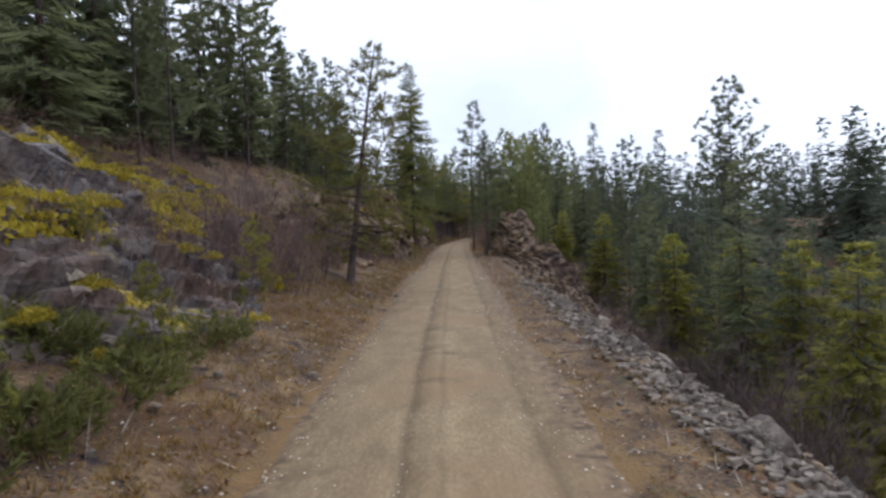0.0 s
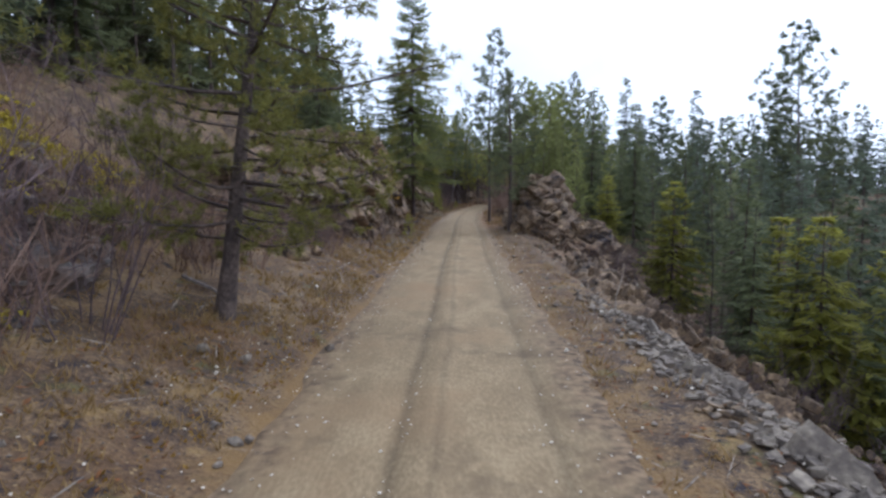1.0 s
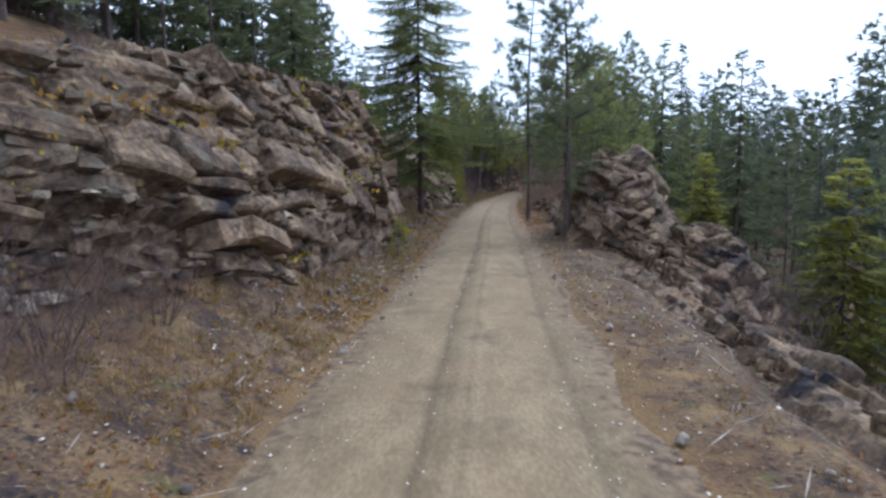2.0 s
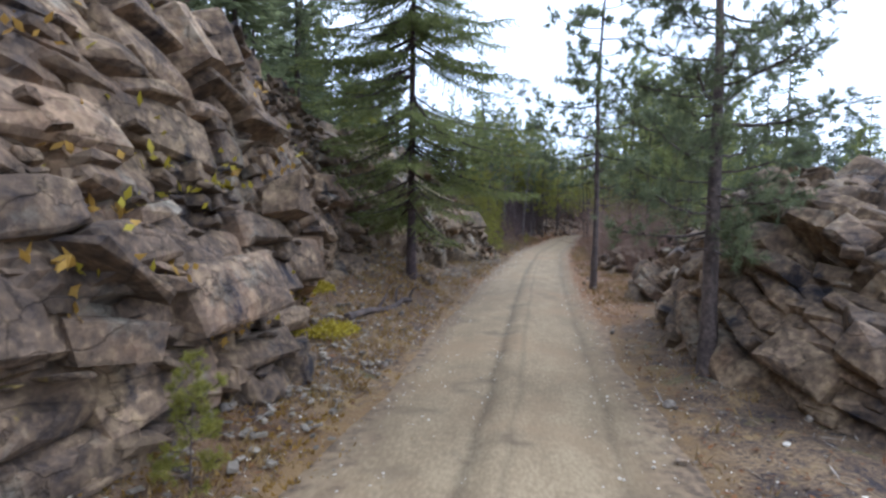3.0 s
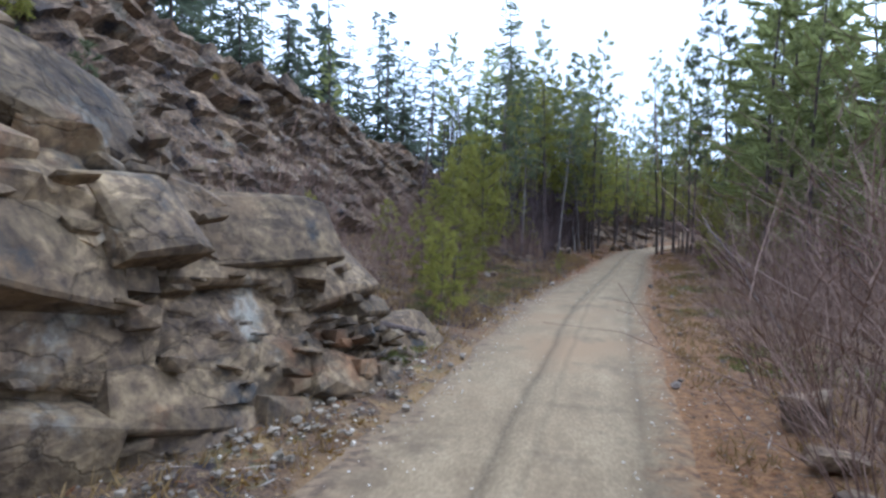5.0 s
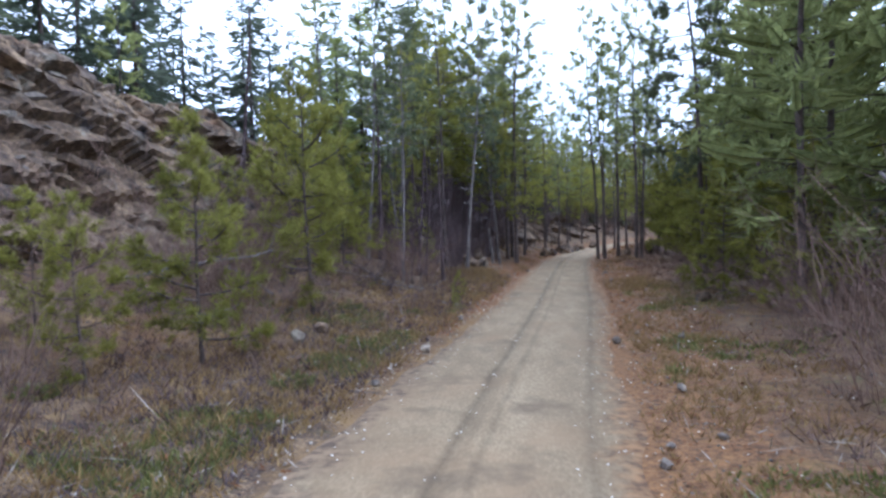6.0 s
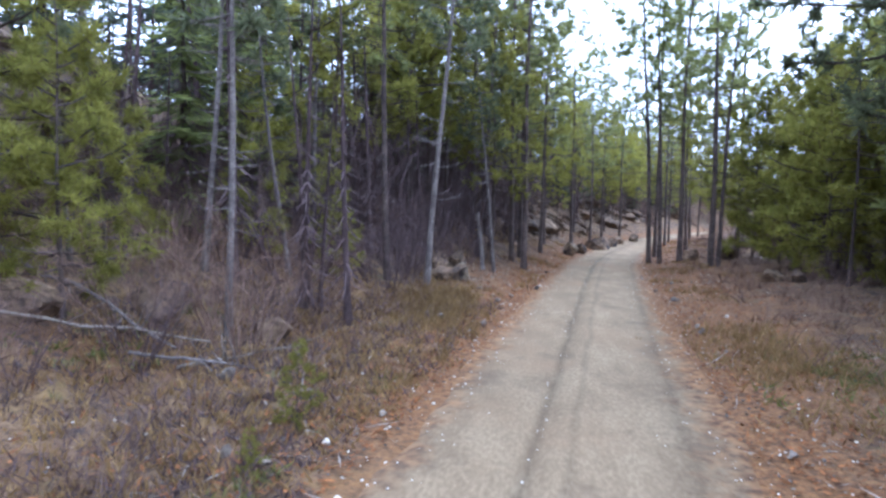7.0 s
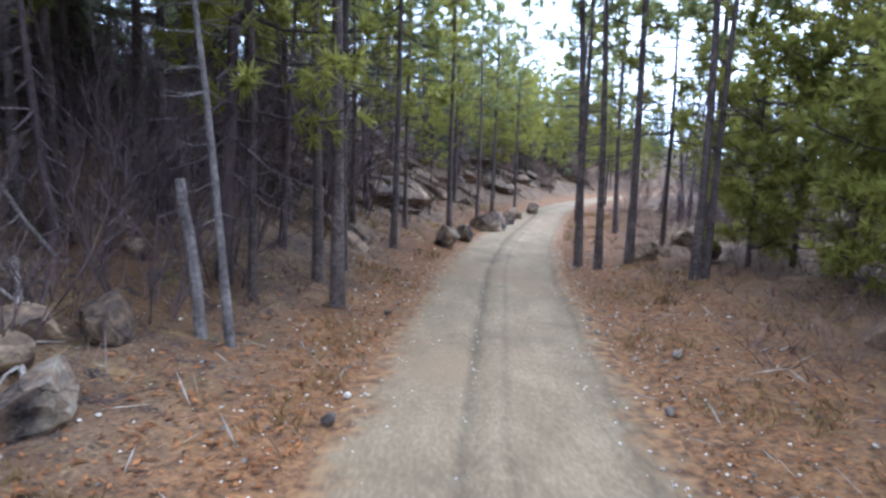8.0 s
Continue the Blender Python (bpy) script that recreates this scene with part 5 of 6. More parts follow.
def free(x, y, gap):
    return all((x - a) ** 2 + (y - b) ** 2 > gap * gap for a, b in taken[-400:])


far_spots = []


def scatter(seed, count, region, models_heights, label, group, gap, keep=lambda x, y: True):
    r = random.Random(seed)
    done = tries = 0
    while done < count and tries < count * 30:
        tries += 1
        x, y = r.uniform(region[0], region[1]), r.uniform(region[2], region[3])
        if not keep(x, y) or not free(x, y, gap):
            continue
        model, own, lo, hi = r.choice(models_heights)
        if abs(side(x, y)) > 13:
            taken.append((x, y))
            far_spots.append((x, y, r.uniform(lo, hi)))
            done += 1
            continue
        stand(model, x, y, r.uniform(lo, hi), own, label, "tree", group, turn=r.uniform(0, 360))
        done += 1


WOOD = [(mid_spruces[0], 10, 6, 12), (mid_spruces[1], 10, 6, 11), (mid_spruces[2], 10, 5, 11), (mid_pines[0], 10, 7, 12), (mid_pines[1], 10, 7, 12), (mid_pines[2], 10, 6, 11)]
OPEN = [(mid_spruces[0], 10, 4, 7), (mid_spruces[1], 10, 4, 7.5), (mid_spruces[2], 10, 4, 7), (mid_pines[2], 10, 4, 7.5)]
# the wooded slope below the road, and the woods beside its later part
scatter(101, 125, (8, 30, 11, 60), [(m, o, lo * 0.8, hi * 0.8) for m, o, lo, hi in WOOD], "dark conifer on the slope below the road", "slope trees", 1.7, lambda x, y: side(x, y) > 8.5)
scatter(102, 40, (7, 26, 55, 100), [(m, 10, 7, 12) for m in olive_woods[1:]] * 3 + [(tall_pines[0], 12, 8, 13), (tall_pines[1], 12, 8, 13)], "dark conifer in the woods by the road", "wood trees", 1.5, lambda x, y: side(x, y) > 6.0)
# the woods on the left
scatter(103, 28, (-14, 6, 64, 104), WOOD + [(tall_pines[0], 12, 9, 13), (tall_pines[2], 12, 9, 13)], "dark conifer in the shady woods by the road", "wood trees", 1.35, lambda x, y: side(x, y) < -3.4 and not (x < -2.8 and y < 75))
scatter(104, 115, (-28, -11, 40, 80), OPEN, "conifer on the crest of the hill", "crest trees", 2.2)
scatter(108, 24, (-15, -10.6, 50, 82), [(m, o, 6.5, 11) for m, o, _, _ in OPEN], "conifer on the crest above the rock shoulder", "crest trees", 1.6)
scatter(105, 125, (-30, -8.5, 4, 38), WOOD, "dark conifer on the hillside above the rock", "hillside trees", 1.9)
scatter(107, 34, (-8, 22, 92, 126), [(m, o, 3.5, 7) for m, o, _, _ in OPEN], "conifer on the bank above the bend", "wood trees", 1.6, lambda x, y: -14 < side(x, y) < -4)
scatter(106, 26, (2, 34, 104, 138), [(m, o, 4, 7.5) for m, o, _, _ in OPEN], "dark conifer where the road bends away", "wood trees", 2.2, lambda x, y: abs(side(x, y)) > 3.2)
for model in models:
    remove(model) if model not in far_trees else None


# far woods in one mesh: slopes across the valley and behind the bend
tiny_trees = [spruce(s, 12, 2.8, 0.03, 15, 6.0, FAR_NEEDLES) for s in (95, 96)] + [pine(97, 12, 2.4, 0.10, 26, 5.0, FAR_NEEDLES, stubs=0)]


def join_trees(name, seed, spots, kinds, own, label):
    """Trees far off the road, trunks and crowns, one mesh for each of the two."""
    r = random.Random(seed)
    woods = new(name)
    soups = {"trunk": ([], [], BARK), "crown": ([], [], FAR_NEEDLES)}
    shapes = []
    for model in kinds:
        shapes.append({})
        for c in model.children:
            co = np.empty(len(c.data.vertices) * 3)
            c.data.vertices.foreach_get("co", co)
            shapes[-1][c.name.split(".")[0]] = (co.reshape(-1, 3), [tuple(f.vertices) for f in c.data.polygons])
    for x, y, h in spots:
        chosen, k, w = r.choice(shapes), h / own, r.uniform(0, 6.28)
        c, s = math.cos(w) * k, math.sin(w) * k
        for key, (vs, fs, _) in soups.items():
            co, faces = chosen[key]
            base = sum(len(v) for v in vs)
            vs.append(np.stack([co[:, 0] * c - co[:, 1] * s, co[:, 0] * s + co[:, 1] * c, co[:, 2] * k], 1) + (x, y, on_ground(x, y) - 0.1))
            fs += [tuple(i + base for i in f) for f in faces]
    for key, (vs, fs, mat) in soups.items():
        tagged(part(key, mesh_from(key, np.concatenate(vs), fs), mat, woods), kind="stuff")
    return tagged(woods, label, "woods", kind="stuff")


join_trees("slope_woods", 204, [p for p in far_spots if abs(side(p[0], p[1])) < 17], far_trees, 12, "dark conifer woods on the slopes beside the road")
join_trees("upper_woods", 205, [p for p in far_spots if abs(side(p[0], p[1])) >= 17], tiny_trees, 12, "dark conifer woods higher on the slopes")


def far_woods(seed, count, region, keep, lo, hi, name, label):
    r = random.Random(seed)
    vs, fs, base = [], [], 0
    crowns = []
    for model in tiny_trees:
        me = [c for c in model.children if c.name.startswith("crown")][0].data
        co = np.empty(len(me.vertices) * 3)
        me.vertices.foreach_get("co", co)
        crowns.append((co.reshape(-1, 3), [tuple(p.vertices) for p in me.polygons]))
    n = 0
    while n < count:
        x, y = r.uniform(*region[:2]), r.uniform(*region[2:])
        if not keep(x, y):
            continue
        co, faces = r.choice(crowns)
        k, w = r.uniform(lo, hi) / 12, r.uniform(0, 6.28)
        c, s = math.cos(w) * k, math.sin(w) * k
        q = np.stack([co[:, 0] * c - co[:, 1] * s, co[:, 0] * s + co[:, 1] * c, co[:, 2] * k], 1) + (x, y, on_ground(x, y) - 0.3)
        vs.append(q)
        fs += [tuple(i + base for i in f) for f in faces]
        base += len(co)
        n += 1
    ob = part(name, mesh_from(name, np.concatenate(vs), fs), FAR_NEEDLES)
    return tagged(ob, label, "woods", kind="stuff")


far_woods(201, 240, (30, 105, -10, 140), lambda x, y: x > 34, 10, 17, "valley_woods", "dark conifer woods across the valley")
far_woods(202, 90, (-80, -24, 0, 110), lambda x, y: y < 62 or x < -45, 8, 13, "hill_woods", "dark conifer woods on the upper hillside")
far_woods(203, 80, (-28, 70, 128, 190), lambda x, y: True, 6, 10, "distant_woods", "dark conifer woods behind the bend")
for model in far_trees + tiny_trees:
    remove(model)


# ---- stones, logs and litter ----
def boulder(seed, subdiv=3):
    """A weathered boulder: a lump cut by many flat breaks."""
    r = random.Random(seed)
    bm = bmesh.new()
    bmesh.ops.create_icosphere(bm, subdivisions=subdiv, radius=0.5)
    cuts = [(rand_dir(r), r.uniform(0.22, 0.40)) for _ in range(15)]
    for v in bm.verts:
        for n, d in cuts:
            over = v.co.dot(n) - d
            if over > 0:
                v.co -= n * over * 0.97
        v.co += v.co.normalized() * 0.03 * noise.noise(v.co * 7 + Vector((seed, 0, 0)))
        v.co.z *= 0.85
    me = bpy.data.meshes.new("boulder")
    bm.to_mesh(me)
    bm.free()
    return me


def stone_at(me, mat, name, x, y, size, label, group, turn, sink=0.25, flat=1.0, dz=0.0):
    ob = new(name, me)
    z = on_ground(x, y)
    ob.matrix_world = Matrix.Translation((x, y, z + dz + size * 0.36 * flat * (1 - 2 * sink))) @ pose(0, 0, 0, 8 * math.sin(turn), 8 * math.cos(turn), turn) @ Matrix.Diagonal((size, size * 0.85, size * flat, 1))
    return tagged(ob, label, "rock", group)


grey_boulders, pale_boulders, rock_chips, pale_chips = [], [], [], []
for i in range(4):
    for some, mat in ((grey_boulders, ROCK), (pale_boulders, SCREE_STONE)):
        me = boulder(600 + i)
        me.materials.append(mat)
        some.append(me)
for i in range(10):
    for some, mat in ((rock_chips, STONE), (pale_chips, PALE_STONE)):
        me = boulder(700 + i, 2)
        me.materials.append(mat)
        some.append(me)

for i, (x, y, sz) in enumerate([(-2.2, 14.7, 0.7), (-3.35, 15.1, 0.85), (-1.9, 15.3, 0.4), (-1.4, 62.6, 0.9), (-0.6, 63.6, 0.8), (0.4, 64.2, 0.55), (1.65, 71.3, 0.65), (1.85, 70.1, 0.75), (1.3, 70.6, 0.5), (1.6, 69.4, 0.6),
                                (4.6, 79.6, 0.9), (5.1, 81.0, 0.8), (6.0, 83.6, 1.2), (6.7, 85.6, 0.9), (7.3, 87.6, 0.8), (8.4, 90.2, 0.9), (8.7, 72.3, 0.6), (9.1, 71.8, 0.5), (6.9, 62.0, 0.45), (7.3, 57.6, 0.5), 
                                (-0.9, 36.2, 0.45), (-0.6, 33.6, 0.5), (3.7, 23.2, 0.4), (0.5, 72.8, 0.4), (1.1, 73.0, 0.35), (-0.2, 57.9, 0.35), (8.3, 77.9, 0.7), (9.3, 77.6, 0.8), (10.1, 80.1, 0.9)]):
    stone_at(grey_boulders[i % 4], STONE, "boulder", x, y, sz, "grey weathered boulder sunk into the ground", "boulders", i * 47.0, sink=0.4, dz=0.12 * sz)
for i, (x, y, sz) in enumerate([(4.05, 44.2, 0.4), (4.2, 45.2, 0.45), (3.9, 43.4, 0.3), (-1.6, 70.5, 0.7), (1.2, 70.9, 0.5), (-0.9, 69.2, 0.6)]):
    stone_at(block_set(ROCK)[(i * 5) % 16], ROCK, "rock", x, y, sz * 1.2, "dark angular rock at the foot of the bushes", "dark rocks", i * 61.0, sink=0.45, flat=1.5, dz=0.1 * sz)
stone_at(pale_boulders[0], SCREE_STONE, "boulder", -0.3, 57.0, 0.24, "small pale rounded stone in the dry grass", "boulders", 20, sink=0.0, flat=1.4)
stone_at(pale_boulders[1], SCREE_STONE, "boulder", 1.6, 56.9, 0.2, "small pale stone on the verge", "boulders", 80, sink=0.1)

rs = random.Random(77)
count = 0
while count < 330:
    y = rs.uniform(-5, 90)
    u = rs.choice([-1, 1]) * (float(road_half(y)) + abs(rs.gauss(0, 0.9)) - 0.1)
    pale = rs.random() < 0.35
    x = centre_at(y) + u
    stone_at(rs.choice(pale_chips if pale else rock_chips), None, "stone", x, y, rs.uniform(0.04, 0.09) if pale else rs.uniform(0.06, 0.17),
             "small pale broken stone on the verge" if pale else "brown broken stone on the verge", "loose stones", rs.uniform(0, 360), sink=0.1, flat=rs.uniform(0.6, 1.1))
    count += 1


def sheet_top(sheet):
    co = np.empty(len(sheet.data.vertices) * 3)
    sheet.data.vertices.foreach_get("co", co)
    co = co.reshape(-1, 3)

    def top(x, y):
        near = np.hypot(co[:, 0] - x, co[:, 1] - y) < 0.12
        return max(on_ground(x, y), float(co[near, 2].max()) if near.any() else -99)
    return top


def litter(name, seed, count, spread, lo, hi, meshes, mat, label, floor=on_ground):
    """Countless small stones joined in one mesh."""
    r = random.Random(seed)
    soup = Soup()
    shapes = [([v.co.copy() for v in me.vertices], [tuple(f.vertices) for f in me.polygons]) for me in meshes]
    for _ in range(count):
        x, y = spread(r)
        k = r.uniform(lo, hi) * r.uniform(0.6, 1.0)
        m = Matrix.Translation((x, y, floor(x, y) + 0.02 + k * 0.12)) @ pose(0, 0, 0, r.uniform(-20, 20), r.uniform(-20, 20), r.uniform(0, 360)) @ Matrix.Diagonal((k, k, k, 1))
        co, fs = r.choice(shapes)
        soup.add([m @ v for v in co], fs)
    return tagged(part(name, soup.mesh(name), mat), label, "gravel", kind="stuff")


simple = []
for i in range(5):
    bm = bmesh.new()
    corners = [bm.verts.new(Vector(c) * 0.5) for c in ((1, 0, 0), (-1, 0, 0), (0, 1, 0), (0, -1, 0), (0, 0, 1), (0, 0, -1), (0.6, 0.6, 0.4))]
    bmesh.ops.convex_hull(bm, input=corners)
    bm.verts.index_update()
    for v in bm.verts:
        v.co *= random.Random(i * 100 + v.index).uniform(0.65, 1.1)
        v.co.z *= 0.6
    me = bpy.data.meshes.new("pebble")
    bm.to_mesh(me)
    bm.free()
    simple.append(me)


def on_road(r):
    y = r.uniform(-5, 84)
    u = r.choice([r.gauss(0, 0.22), r.uniform(-1.3, 1.3), r.choice([-1, 1]) * r.gauss(1.15, 0.25)])
    return centre_at(y) + u, y


def on_verge(r):
    y = r.uniform(-5, 86)
    return centre_at(y) + r.choice([-1, 1]) * (float(road_half(y)) + abs(r.gauss(0, 1.0))), y


def on_scree(r):
    y = r.gauss(18.4, 1.1)
    return float(np.interp(y, [14, 20, 24], [-3.2, -1.9, -1.2])) - abs(r.gauss(0, 0.8)), y


def on_bank(r):
    y = r.uniform(-5, 14)
    return centre_at(y) + float(road_half(y)) + 0.75 + abs(r.gauss(0, 0.75)), y


litter("road_gravel", 301, 6500, on_road, 0.012, 0.046, simple, PALE_STONE, "pale gravel scattered over the dirt road")
litter("verge_gravel", 302, 9000, on_verge, 0.012, 0.055, simple, STONE, "brown gravel along the verges")
litter("verge_chips", 303, 2800, on_verge, 0.012, 0.05, simple, PALE_STONE, "pale stone chips along the verges")
rock_top = sheet_top(face_1)


def scree_floor(x, y):
    h = rock_top(x, y)
    return h if h < 1.7 else on_ground(x, y) - 0.3


litter("bank_rubble", 306, 2200, on_bank, 0.03, 0.15, block_set(STONE), STONE, "pale angular rubble spilling down the road edge", sheet_top(bank_2))
litter("scree", 304, 1500, on_scree, 0.07, 0.26, block_set(STONE), SCREE_STONE, "loose angular scree at the foot of the rock", scree_floor)


def on_talus(r):
    y = r.uniform(19, 47)
    foot = float(np.interp(y, [18, 20, 24.6, 28, 29.5, 33, 35, 37, 39, 42, 46, 47.6], [-1.6, -1.2, -0.75, -0.95, -1.35, -1.75, -1.4, -0.85, -0.75, -0.4, 0.15, 0.3]))
    return foot + r.gauss(0.15, 0.3), y


litter("talus", 305, 1300, on_talus, 0.025, 0.11, block_set(STONE), SCREE_STONE, "broken stones fallen along the foot of the rock", lambda x, y: on_ground(x, y) + 0.02)


def tufts(name, seed, count, spread, lo, hi, blades, width, mat, label, category="grass", flop=0.6):
    r = random.Random(seed)
    soup = Soup()
    for _ in range(count):
        x, y = spread(r)
        p = Vector((x, y, on_ground(x, y) - 0.02))
        h = r.uniform(lo, hi)
        for _ in range(blades):
            d = Vector((r.gauss(0, flop), r.gauss(0, flop), 1)).normalized()
            soup.needle(p + Vector((r.gauss(0, 0.05), r.gauss(0, 0.05), 0)), d, h * r.uniform(0.5, 1.1), width, d.cross(rand_dir(r)).normalized())
    return tagged(part(name, soup.mesh(name), mat), label, category, kind="stuff")


def grassy(r):
    while True:
        y = r.uniform(-6, 90)
        sd = r.choice([-1, 1])
        d = 0.12 + abs(r.gauss(0, 1.7))
        x = centre_at(y) + sd * (float(road_half(y)) + d)
        if sd > 0 and y < 34 and (d > 1.0 or r.random() < 0.8):
            continue
        if noise.noise(Vector((x * 0.7, y * 0.7, 3))) > (-0.12 if y < 66 else 0.10):
            return x, y


def tan_patch(r):
    return r.gauss(1.8, 0.3), r.gauss(67.4, 0.8)


def green_spots(r):
    while True:
        y = r.uniform(46, 66)
        x = centre_at(y) + r.choice([-1, -1, -1, 1]) * (float(road_half(y)) + 0.5 + abs(r.gauss(0, 1.2)))
        if noise.noise(Vector((x * 0.5, y * 0.5, 9))) > 0.12:
            return x, y


def woods_floor(r):
    y = r.uniform(44, 92)
    return centre_at(y) + r.choice([-1, 1]) * (float(road_half(y)) + r.uniform(1.2, 9)), y


tufts("dry_grass", 401, 13000, grassy, 0.04, 0.19, 7, 0.018, DRYGRASS, "dry tan grass and weeds along the verges")


def at_foot(r):
    x, y = on_talus(r)
    return x + abs(r.gauss(0.1, 0.35)), y if r.random() < 0.6 else r.uniform(17, 26)


tufts("foot_moss", 409, 1500, at_foot, 0.03, 0.08, 9, 0.03, RUSTMOSS, "rusty moss and low plants along the foot of the rock", "moss", 1.0)
tufts("verge_moss", 410, 2600, lambda r: (lambda y: (centre_at(y) - float(road_half(y)) - 0.15 - abs(r.gauss(0, 0.9)), y))(r.uniform(-4, 34)), 0.02, 0.06, 9, 0.03, RUSTMOSS, "rusty orange moss and low plants on the bank beside the road", "moss", 1.0)
tufts("tan_grass", 404, 900, tan_patch, 0.10, 0.26, 8, 0.018, DRYGRASS, "patch of tan dry grass on the verge")
tufts("verge_tuft", 407, 230, lambda r: (r.gauss(6.3, 0.4), r.gauss(65.1, 0.8)), 0.1, 0.3, 7, 0.016, DRYGRASS, "tan dry grass tufts beside the road")
tufts("verge_plant", 408, 160, lambda r: (r.gauss(7.0, 0.4), r.gauss(64.0, 0.7)), 0.06, 0.18, 10, 0.026, GREENGRASS, "low green plants beside the road", "plants", 1.0)
tufts("dry_weeds", 402, 5000, woods_floor, 0.15, 0.55, 7, 0.014, TWIG, "dead grey-brown weeds and twigs on the forest floor", "weeds", 0.9)


def near_left(r):
    y = r.uniform(49, 68)
    return centre_at(y) - float(road_half(y)) - 0.3 - abs(r.gauss(0, 2.0)), y


tufts("low_clumps", 405, 4200, near_left, 0.05, 0.18, 8, 0.022, DRYGRASS, "low clumps of dry tan grass on the forest floor")
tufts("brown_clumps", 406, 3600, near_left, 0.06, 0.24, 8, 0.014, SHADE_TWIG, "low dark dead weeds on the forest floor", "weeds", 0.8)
tufts("low_plants", 403, 2600, green_spots, 0.05, 0.14, 12, 0.03, GREENGRASS, "low green plants and moss by the road", "plants", 1.0)


def rock_tufts(name, seed, sheet, count, mat, label, lo, cluster):
    """Cushions of moss that sit on a rock face."""
    r = random.Random(seed)
    co = np.empty(len(sheet.data.vertices) * 3)
    sheet.data.vertices.foreach_get("co", co)
    co = co.reshape(-1, 3)
    soup = Soup()
    done = 0
    while done < count:
        p = Vector(co[r.randrange(len(co))])
        if noise.noise(p * lo + Vector((seed, 0, 0))) < 0.18 or p.z < on_ground(p.x, p.y):
            continue
        done += 1
        for _ in range(cluster):
            q = p + Vector((r.gauss(0, 0.09), r.gauss(0, 0.09), r.uniform(0, 0.05)))
            d = rand_dir(r, 1.2)
            soup.blade(q, d, r.uniform(0.05, 0.13), 0.05, d.cross(rand_dir(r)).normalized())
    return tagged(part(name, soup.mesh(name), mat), label, "moss", kind="stuff")


rock_tufts("yellow_moss", 501, face_3, 3600, MOSS, "bright yellow moss cushions on the rock slope", 0.55, 9)
rock_tufts("rust_moss", 502, face_1, 260, RUSTMOSS, "rusty orange moss on the rock cut", 0.5, 8)
rock_tufts("green_moss", 503, face_1, 200, MOSS, "yellow-green moss on the rock cut", 0.8, 8)


def log(points, r0, r1, mat, label, name="fallen_log", seed=0, twigs=0):
    r = random.Random(seed)
    a, b = Vector(points[0]), Vector(points[1])
    line = [a.lerp(b, i / 6) + rand_dir(r) * 0.02 * (b - a).length * (0 < i < 6) for i in range(7)]
    soup = Soup()
    soup.add(*tube(line, [r0 + (r1 - r0) * i / 6 for i in range(7)], 7))
    soup.f += [tuple(range(6, -1, -1)), tuple(range(42, 49))]
    ob = part(name, soup.mesh(name), mat)
    for _ in range(twigs):
        twig = Soup()
        p = a.lerp(b, r.uniform(0.25, 1))
        d = ((b - a).normalized() * 0.6 + rand_dir(r, 0.4)).normalized()
        L = r.uniform(0.2, 0.6)
        twig.add(*tube([p, p + d * L * 0.6, p + (d + rand_dir(r) * 0.3) * L], [r1 * 0.8, r1 * 0.5, 0.002], 3))
        part("twig", twig.mesh("twig"), mat, ob)
    return tagged(ob, label, "log" if "log" in name else "branch", "dead wood")


def lying(x0, y0, x1, y1, up0=0.05, up1=0.05):
    return (x0, y0, on_ground(x0, y0) + up0), (x1, y1, on_ground(x1, y1) + up1)


log(lying(-1.15, 29.6, -0.65, 31.9), 0.06, 0.04, BARK, "dark fallen log at the foot of the rock", seed=1, twigs=3)
log(((-1.1, 44.7, 1.15), (0.25, 47.3, 0.28)), 0.06, 0.04, BARK, "thin dark log leaning on the rock", seed=2, twigs=2)
log(lying(-2.7, 10.9, -1.9, 10.6), 0.03, 0.015, PALE_BARK, "pale broken branch below the pine", "fallen_branch", 3, 2)
log(lying(-2.9, 1.9, -2.3, 2.4, 0.15, 0.2), 0.025, 0.015, PALE_BARK, "pale dead branch on the bank", "fallen_branch", 4, 2)
for i, (c, r0, mat) in enumerate([((-2.4, 63.2, 0.0, 62.9, 0.30, 0.10), 0.026, PALE_BARK), ((-0.2, 62.5, 0.75, 62.7, 0.08, 0.06), 0.02, PALE_BARK), ((0.2, 62.6, 1.0, 63.6, 0.06, 0.12), 0.018, DEADWOOD),
                                  ((-1.6, 62.0, 0.2, 63.2, 0.15, 0.1), 0.02, DEADWOOD), ((-3.0, 59.5, -1.4, 58.9, 0.4, 0.15), 0.035, PALE_BARK), ((-2.6, 56.5, -1.0, 58.0, 0.5, 1.2), 0.03, PALE_BARK), ((0.6, 71.9, 1.6, 70.4, 0.05, 0.05), 0.04, DEADWOOD), ((-1.0, 73.0, 0.9, 72.0, 0.9, 0.2), 0.03, DEADWOOD), ((-0.8, 77.0, 1.4, 75.8, 1.2, 0.3), 0.03, PALE_BARK)]):
    log(lying(*c), r0, r0 * 0.5, mat, "grey dead branch among the bushes", "dead_branch", 10 + i, 7)
log(((5.55, 50.0, on_ground(5.55, 50.0) - 0.05), (4.45, 51.5, 2.0)), 0.028, 0.008, PALE_BARK, "pale dead forked stem leaning out of the bushes", "dead_branch", 61, 9)
z = on_ground(2.2, 71.8)
log(((2.2, 71.8, z - 0.08), (2.03, 71.85, z + 1.35)), 0.055, 0.042, PALE_BARK, "short pale broken stem standing by the road", "broken_stem", 63)
for i, (x, y, h, lean) in enumerate([(2.6, 4.6, 0.35, 0.02), (3.3, 12.6, 0.75, 0.18)]):
    z = on_ground(x, y)
    log(((x, y, z - 0.05), (x + lean, y + 0.05, z + h)), 0.012, 0.006, DEADWOOD, "thin dry upright stick at the road edge", "dry_stick", 40 + i)


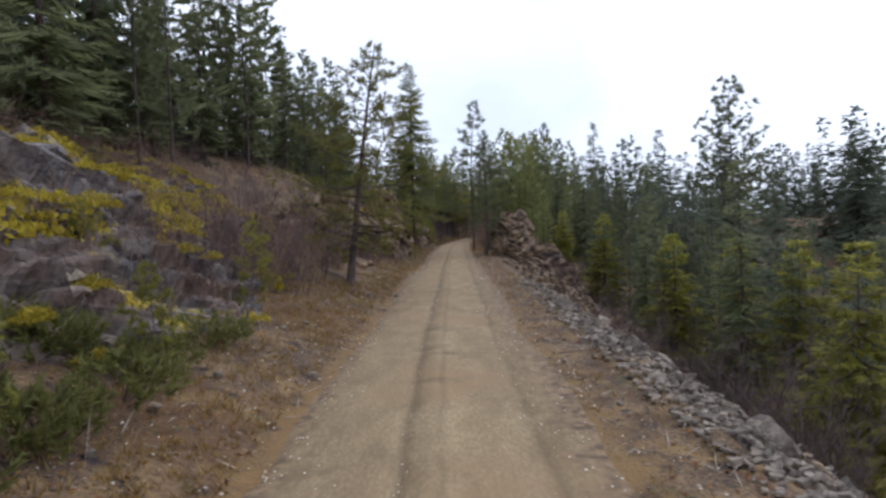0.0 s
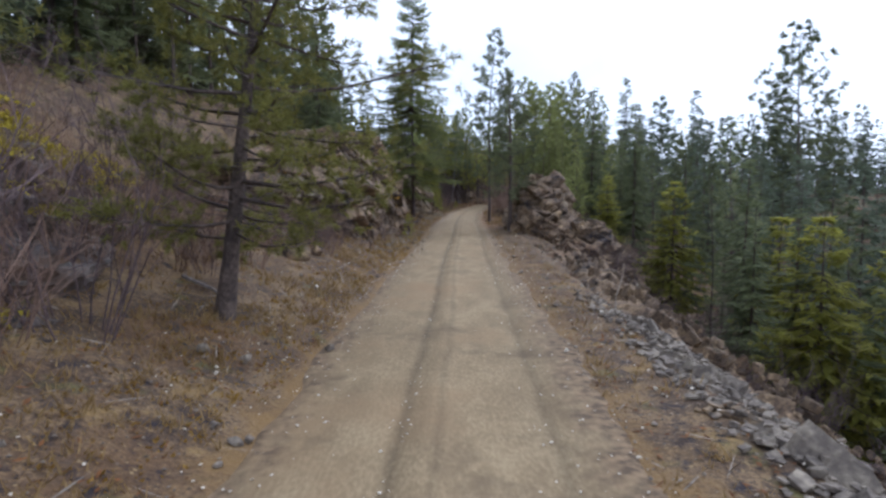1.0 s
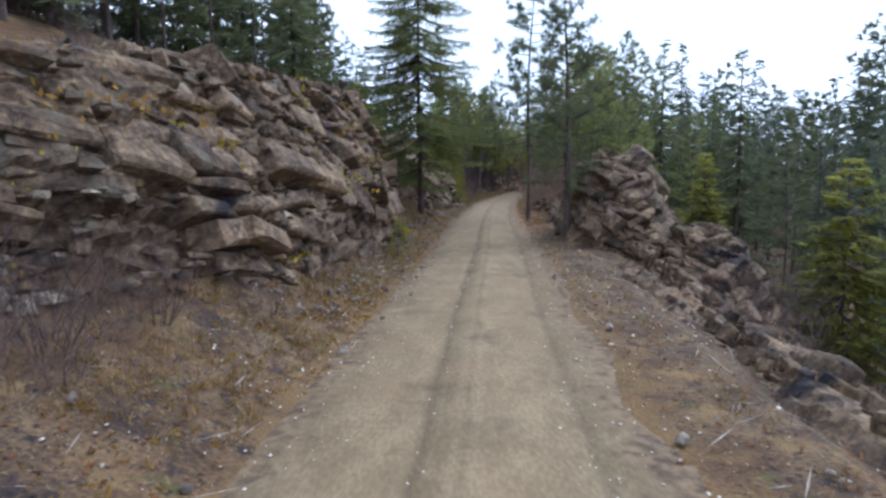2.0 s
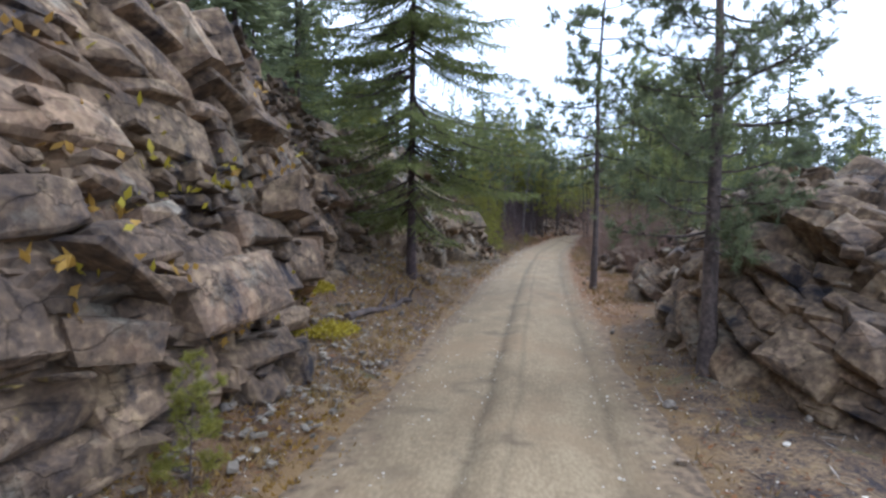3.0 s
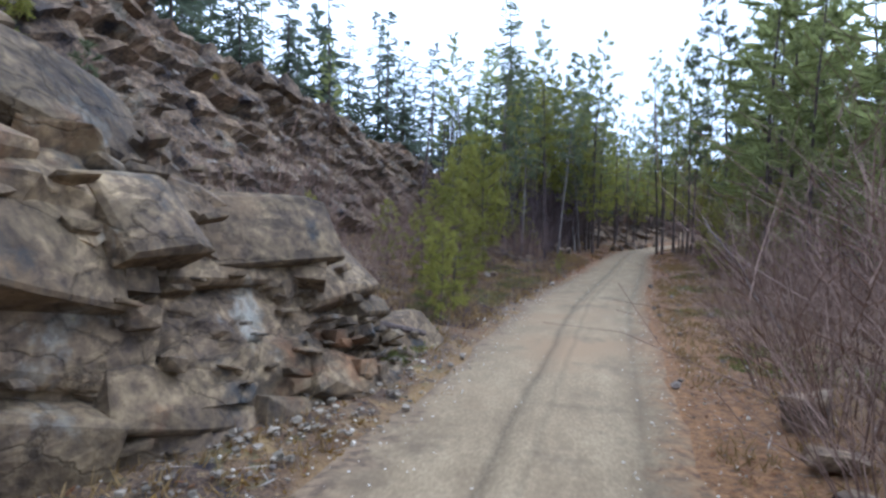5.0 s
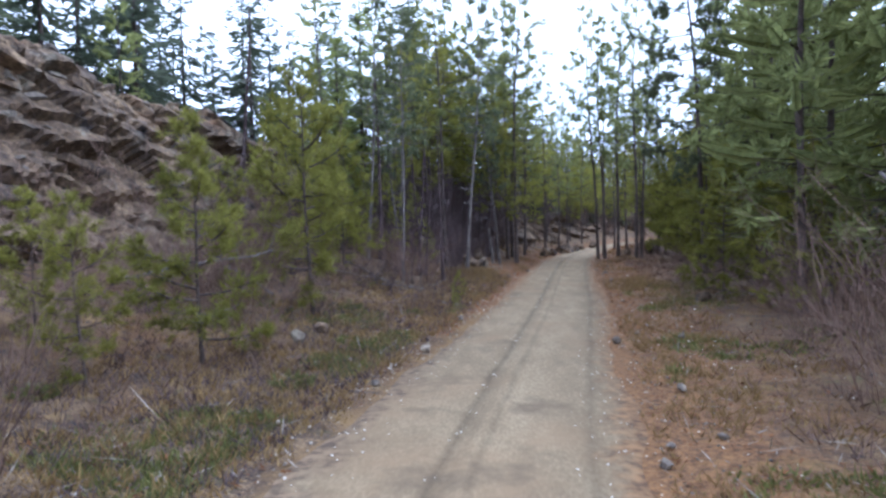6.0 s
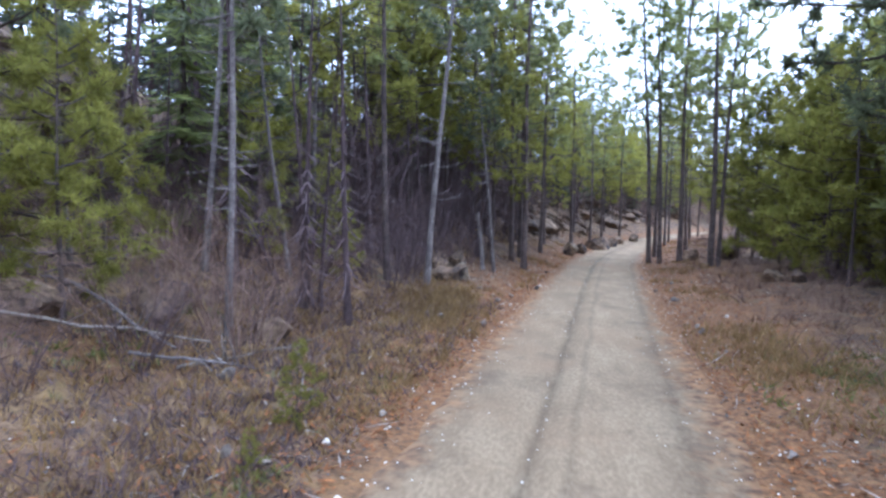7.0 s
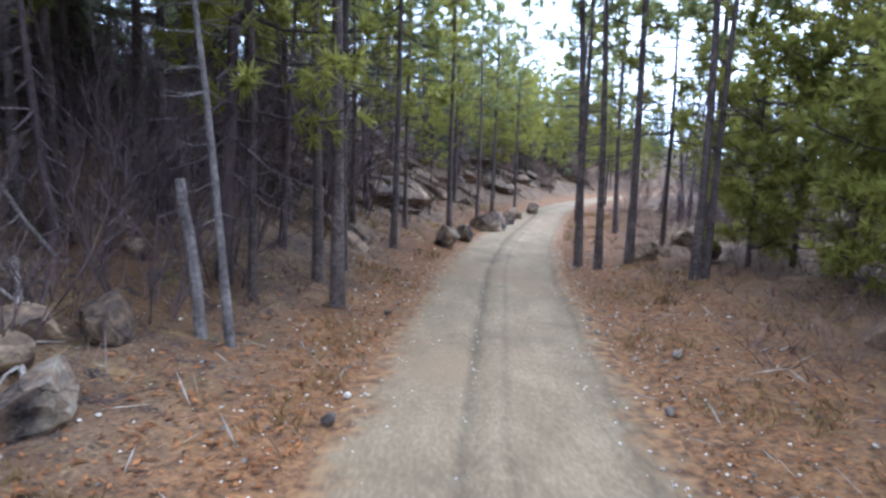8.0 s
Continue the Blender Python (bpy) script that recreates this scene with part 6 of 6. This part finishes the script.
def leaf_litter(name, seed, count, spread, lo, hi, mat, label):
    """Dead leaves, needles and bark flakes lying flat."""
    r = random.Random(seed)
    soup = Soup()
    for _ in range(count):
        x, y = spread(r)
        p = Vector((x, y, on_ground(x, y) + r.uniform(0.008, 0.03)))
        d = Vector((r.gauss(0, 1), r.gauss(0, 1), r.gauss(0, 0.25))).normalized()
        soup.blade(p, d, r.uniform(lo, hi), r.uniform(0.3, 0.9) * lo, Vector((-d.y, d.x, r.gauss(0, 0.3))).normalized())
    return tagged(part(name, soup.mesh(name), mat), label, "litter", kind="stuff")


def verge_floor(r):
    y = r.uniform(-5, 88)
    return centre_at(y) + r.choice([-1, 1]) * (float(road_half(y)) + 0.05 + abs(r.gauss(0, 1.4))), y


leaf_litter("needle_litter", 601, 15000, verge_floor, 0.04, 0.11, LITTER, "rust-brown needles, leaves and bark flakes along the verges")


def late_floor(r):
    y = r.uniform(58, 92)
    sd = r.choice([-1, 1])
    return centre_at(y) + sd * (float(road_half(y)) + 0.05 + abs(r.gauss(0, 1.6 if sd > 0 else 0.9))), y


leaf_litter("needle_carpet", 603, 24000, late_floor, 0.035, 0.10, LITTER, "rust-brown carpet of fallen needles under the pines")
leaf_litter("twig_litter", 602, 5000, verge_floor, 0.02, 0.45, DEADWOOD, "grey dead twigs lying along the verges")


def moss_clump(x, y, z, size, seed):
    """A cushion of yellow-green moss on rock or soil."""
    r = random.Random(seed)
    soup = Soup()
    for _ in range(int(900 * size)):
        a, d = r.uniform(0, 6.28), size * 0.5 * math.sqrt(r.random())
        q = Vector((x + math.cos(a) * d * 0.7, y + math.sin(a) * d, z + 0.25 * size * (1 - (2 * d / size) ** 2) * r.random()))
        n = rand_dir(r, 0.8)
        soup.blade(q, n, r.uniform(0.03, 0.07), 0.028, n.cross(rand_dir(r)).normalized())
    return tagged(part("moss_cushion", soup.mesh("moss_cushion"), MOSS), "yellow-green moss cushion at the foot of the rock", "moss", "moss cushions")


slope_top = sheet_top(face_3)
rm = random.Random(55)
for i in range(64):
    y = rm.uniform(-4, 14)
    x = rm.uniform(-8.5, -2.4)
    if noise.noise(Vector((x * 0.45, y * 0.45, 2))) > -0.05:
        moss_clump(x, y, slope_top(x, y), rm.uniform(0.35, 0.9), 950 + i)
for i, (x, y, dz, size) in enumerate([(-1.05, 28.4, 0.05, 0.7), (-1.0, 29.0, 0.0, 0.5), (-1.25, 27.6, 0.15, 0.6), (-1.3, 28.9, 0.45, 0.5), (-1.4, 27.9, 0.9, 0.5), (-1.5, 28.6, 1.2, 0.4), (-1.2, 26.8, 0.2, 0.5)]):
    moss_clump(x, y, on_ground(x, y) + dz, size, 900 + i)
